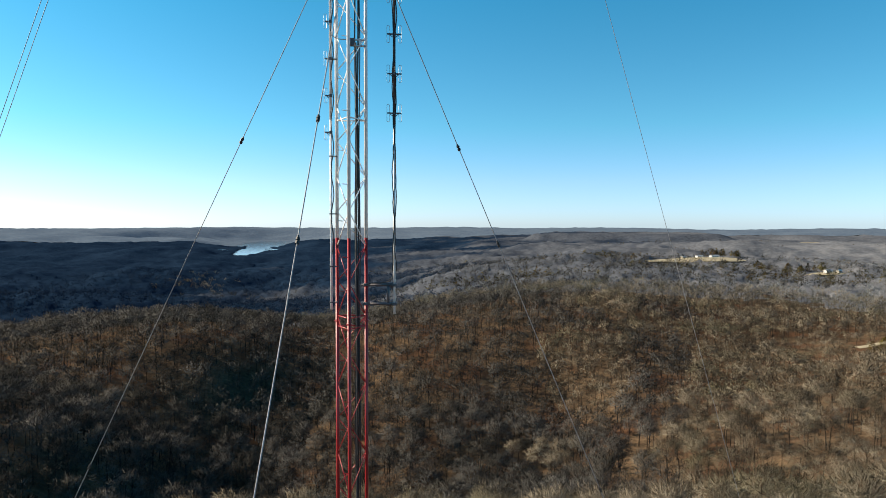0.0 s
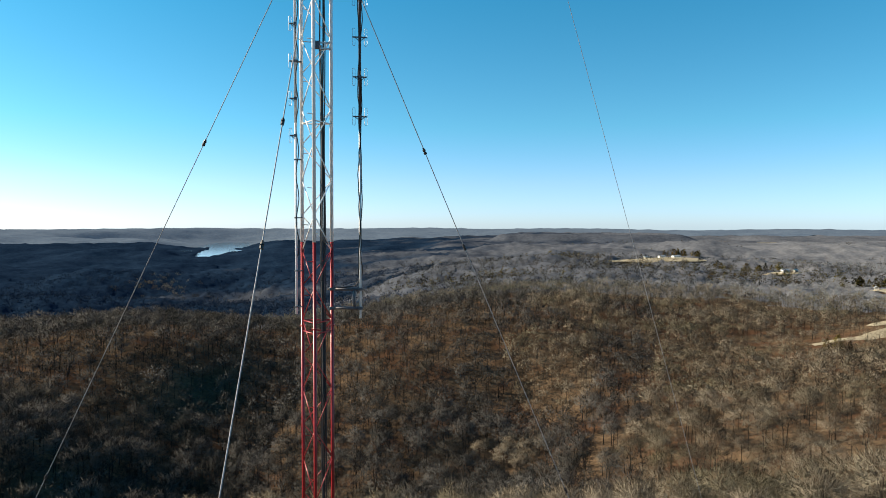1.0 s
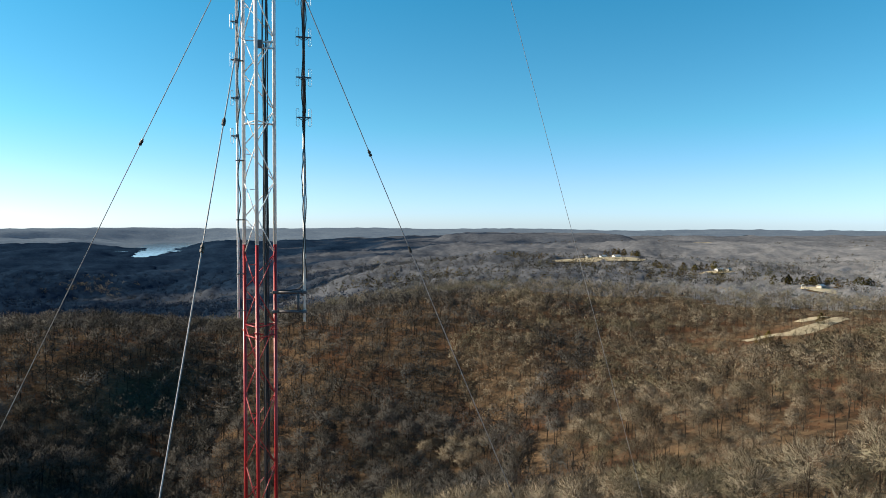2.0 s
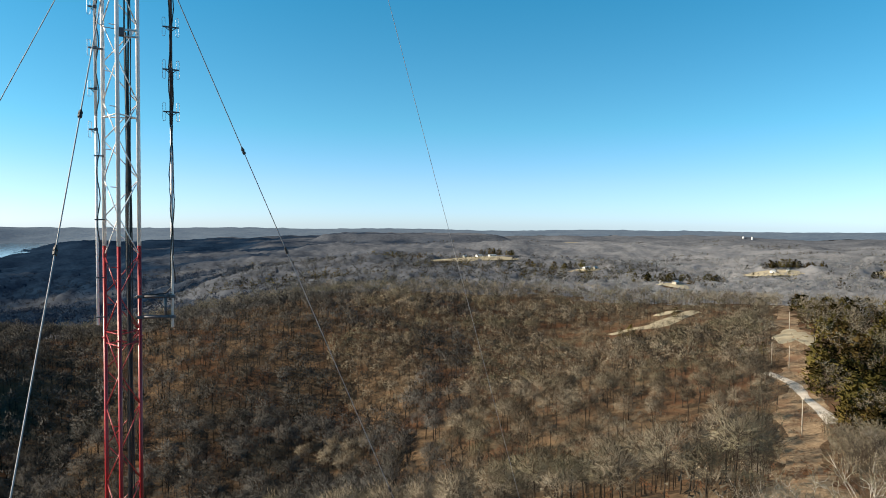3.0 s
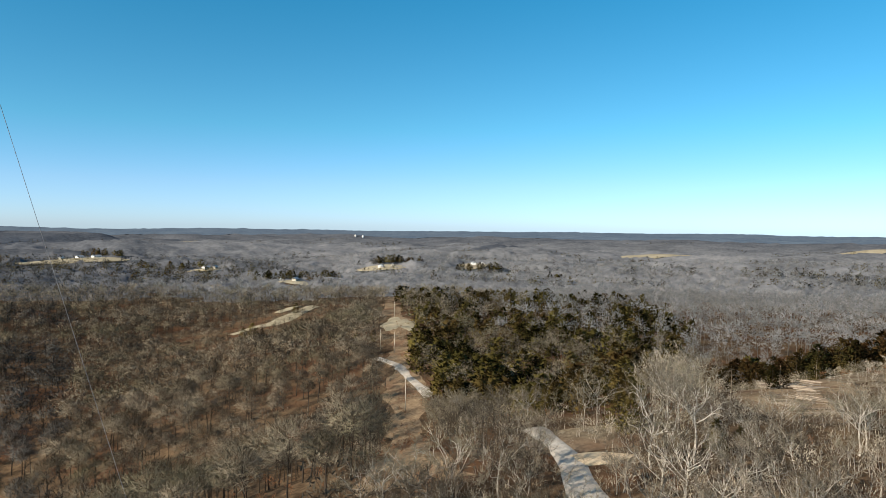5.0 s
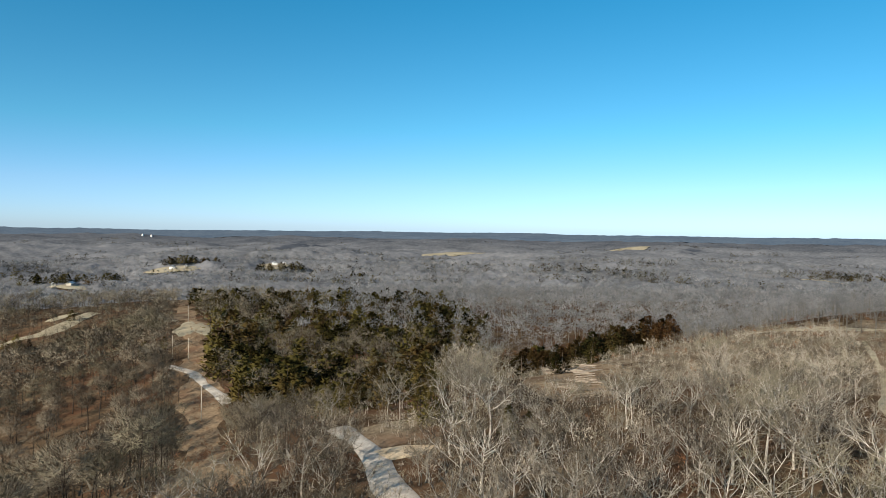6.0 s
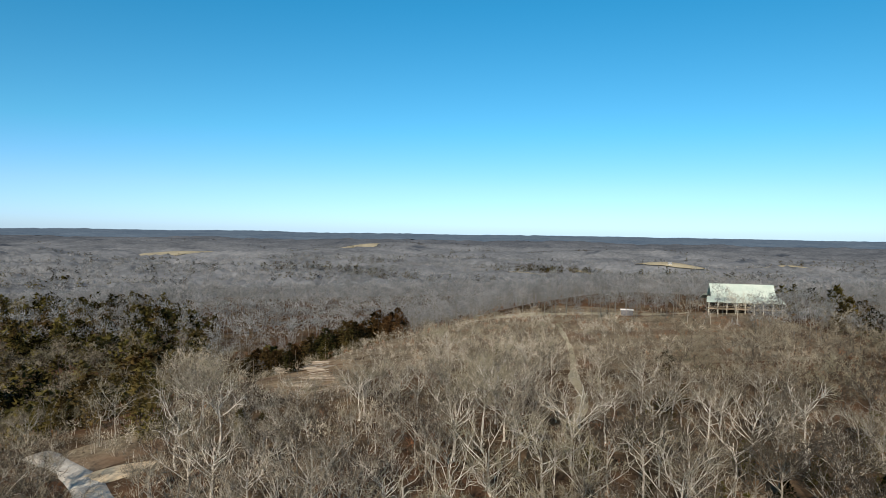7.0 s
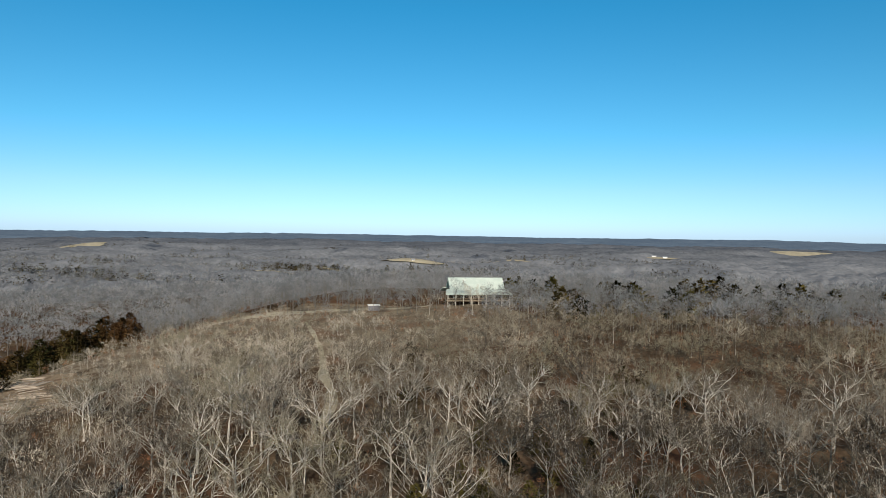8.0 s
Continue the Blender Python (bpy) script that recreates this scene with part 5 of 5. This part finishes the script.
# ---- power poles ----
def power_pole(x, y, tall, turn):
    z = float(ground_z(x, y))
    ob = empty("power_pole", Matrix.Translation((x, y, z)) @ pose(0, 0, 0, 0, 0, turn))
    tagged(ob, "weathered wooden power pole with a crossarm", "power pole", "poles along the clearing")
    part("post", tube(bmesh.new(), (0, 0, -0.5), (0, 0, tall), 0.17, 0.11, 10), PALEPOLE, ob, "", True)
    part("crossarm", box(bmesh.new(), -1.2, -0.06, tall - 0.7, 1.2, 0.06, tall - 0.57, 0.01), TIMBER, ob)
    ins = from_bm("insulator", tube(bmesh.new(), (0, 0, 0), (0, 0, 0.22), 0.06, 0.04, 8), SIDING)
    for dx in (-1.1, 0, 1.1):
        under(new("insulator", ins), ob).location = (dx, 0, tall - 0.57 if dx else tall)
    return Vector((x, y, z + tall))


tops = [power_pole(x, y, h, 45) for x, y, h in ((162, 158, 11), (234, 246, 10), (232, 234, 10), (300, 303, 10))]


# ---- small buildings and timber ----
def cottage(name, x, y, long, deep, wall, ridge, turn, mat, roof_mat, label, group=""):
    """A small gabled building with door and windows."""
    ob = empty(name, Matrix.Translation((x, y, float(ground_z(x, y)))) @ pose(0, 0, 0, 0, 0, turn))
    tagged(ob, label, name.replace("_", " "), group)
    part("wall", box(bmesh.new(), -long / 2, -deep / 2, -1.0, long / 2, deep / 2, wall, 0.02), mat, ob)
    bm = bmesh.new()
    e = 0.5
    for y0, z0 in ((0, ridge), (0, ridge - 0.2)):
        for sx in (-1, 1):
            for sy in (-1, 0, 1):
                bm.verts.new((sx * (long / 2 + e), sy * (deep / 2 + e), z0 if sy == 0 else z0 - (ridge - wall) - 0.15))
    v = list(bm.verts)
    for q in ((0, 1, 4, 3), (1, 2, 5, 4), (6, 9, 10, 7), (7, 10, 11, 8), (0, 3, 9, 6), (2, 8, 11, 5), (0, 6, 7, 1), (1, 7, 8, 2), (3, 4, 10, 9), (4, 5, 11, 10)):
        bm.faces.new([v[k] for k in q])
    bmesh.ops.recalc_face_normals(bm, faces=bm.faces)
    part("roof", bm, roof_mat, ob)
    part("door", box(bmesh.new(), -0.5, -deep / 2 - 0.05, 0, 0.5, -deep / 2 + 0.02, 2.05), TIMBER, ob)
    for dx in (-long * 0.3, long * 0.3):
        part("window", box(bmesh.new(), dx - 0.6, -deep / 2 - 0.04, 0.9, dx + 0.6, -deep / 2 + 0.02, 2.1), DARKGLASS, ob)
    return ob


for x, y, turn, size in ((465, 628, 30, 12), (455, 640, 60, 9), (676, 712, 40, 16), (690, 702, 40, 9), (460, 812, 20, 14), (470, 806, 30, 9), (800, 640, 50, 15), (812, 632, 50, 10), (395, 1048, 15, 15), (372, 1052, 25, 12), (415, 1040, 10, 18), (1148, -283, -75, 11), (1245, -355, -75, 10), (1480, -1095, 60, 16), (1520, -1090, 50, 16)):
    cottage("farm_building", x, y, size * 0.66, size * 0.4, 2.6, 4.2, turn, SIDING if size < 14 else WHITEWALL, STEEL, "white farm building among far woods", "far farm buildings")
for dx in (0, 24):
    tank = empty("water_tank", Matrix.Translation((2066 + dx, 2343 - dx, float(ground_z(2066 + dx, 2343 - dx)))))
    tagged(tank, "white storage tank standing above the far woods", "tank", "far white tanks")
    part("shell", tube(bmesh.new(), (0, 0, -1), (0, 0, 15), 3.6, 3.6, 20), WHITEWALL, tank)
    part("dome", tube(bmesh.new(), (0, 0, 15), (0, 0, 16.5), 3.6, 1, 20), WHITEWALL, tank)

# open shed beside the field
def shed(x, y, turn):
    ob = empty("shed", Matrix.Translation((x, y, float(ground_z(x, y)))) @ pose(0, 0, 0, 0, 0, turn))
    tagged(ob, "small open-sided shed with a pale metal roof", "shed")
    part("roof", box(bmesh.new(), -2.6, -2.0, 2.3, 2.6, 2.0, 2.45, 0.02), WHITEWALL, ob, "pale metal roof")
    for sx in (-2.4, 0, 2.4):
        for sy in (-1.8, 1.8):
            part("post", box(bmesh.new(), sx - 0.08, sy - 0.08, -0.3, sx + 0.08, sy + 0.08, 2.3), TIMBER, ob)
    part("back_wall", box(bmesh.new(), -2.4, 1.82, 0, 2.4, 1.9, 2.25), DARKSTEEL, ob)
    return ob


shed(280, -63, 80)


def log_pile(x, y, turn, rows, length, seed):
    """Cut trunks lying beside each other."""
    rng = random.Random(seed)
    ob = empty("log_pile", Matrix.Translation((x, y, float(ground_z(x, y)) + 0.1)) @ pose(0, 0, 0, 0, 0, turn))
    tagged(ob, "pale cut logs lying on bare ground", "logs", "cut logs in the clearing")
    for i in range(rows):
        r = rng.uniform(0.08, 0.17)
        px = i * 0.8 + rng.uniform(-0.9, 0.9)
        a = Vector((px, -length / 2 * rng.uniform(0.6, 1.1), r))
        b = Vector((px + rng.uniform(-2.2, 2.2), length / 2 * rng.uniform(0.6, 1.1), r + 0.05))
        part("log", tube(bmesh.new(), a, b, r, r * 0.8, 8), GREYWOOD, ob)
    return ob


rng = random.Random(4)
for i in range(20):
    u = rng.uniform(-0.95, 0.95)
    log_pile(LOGYARD[0] + u * 26 + rng.uniform(-3, 3), LOGYARD[1] + u * 7 + rng.uniform(-5, 5), rng.uniform(-35, 60) + 10, rng.randint(3, 7), rng.uniform(5, 9), i)
log_pile(274, -82, 75, 7, 8, 40)
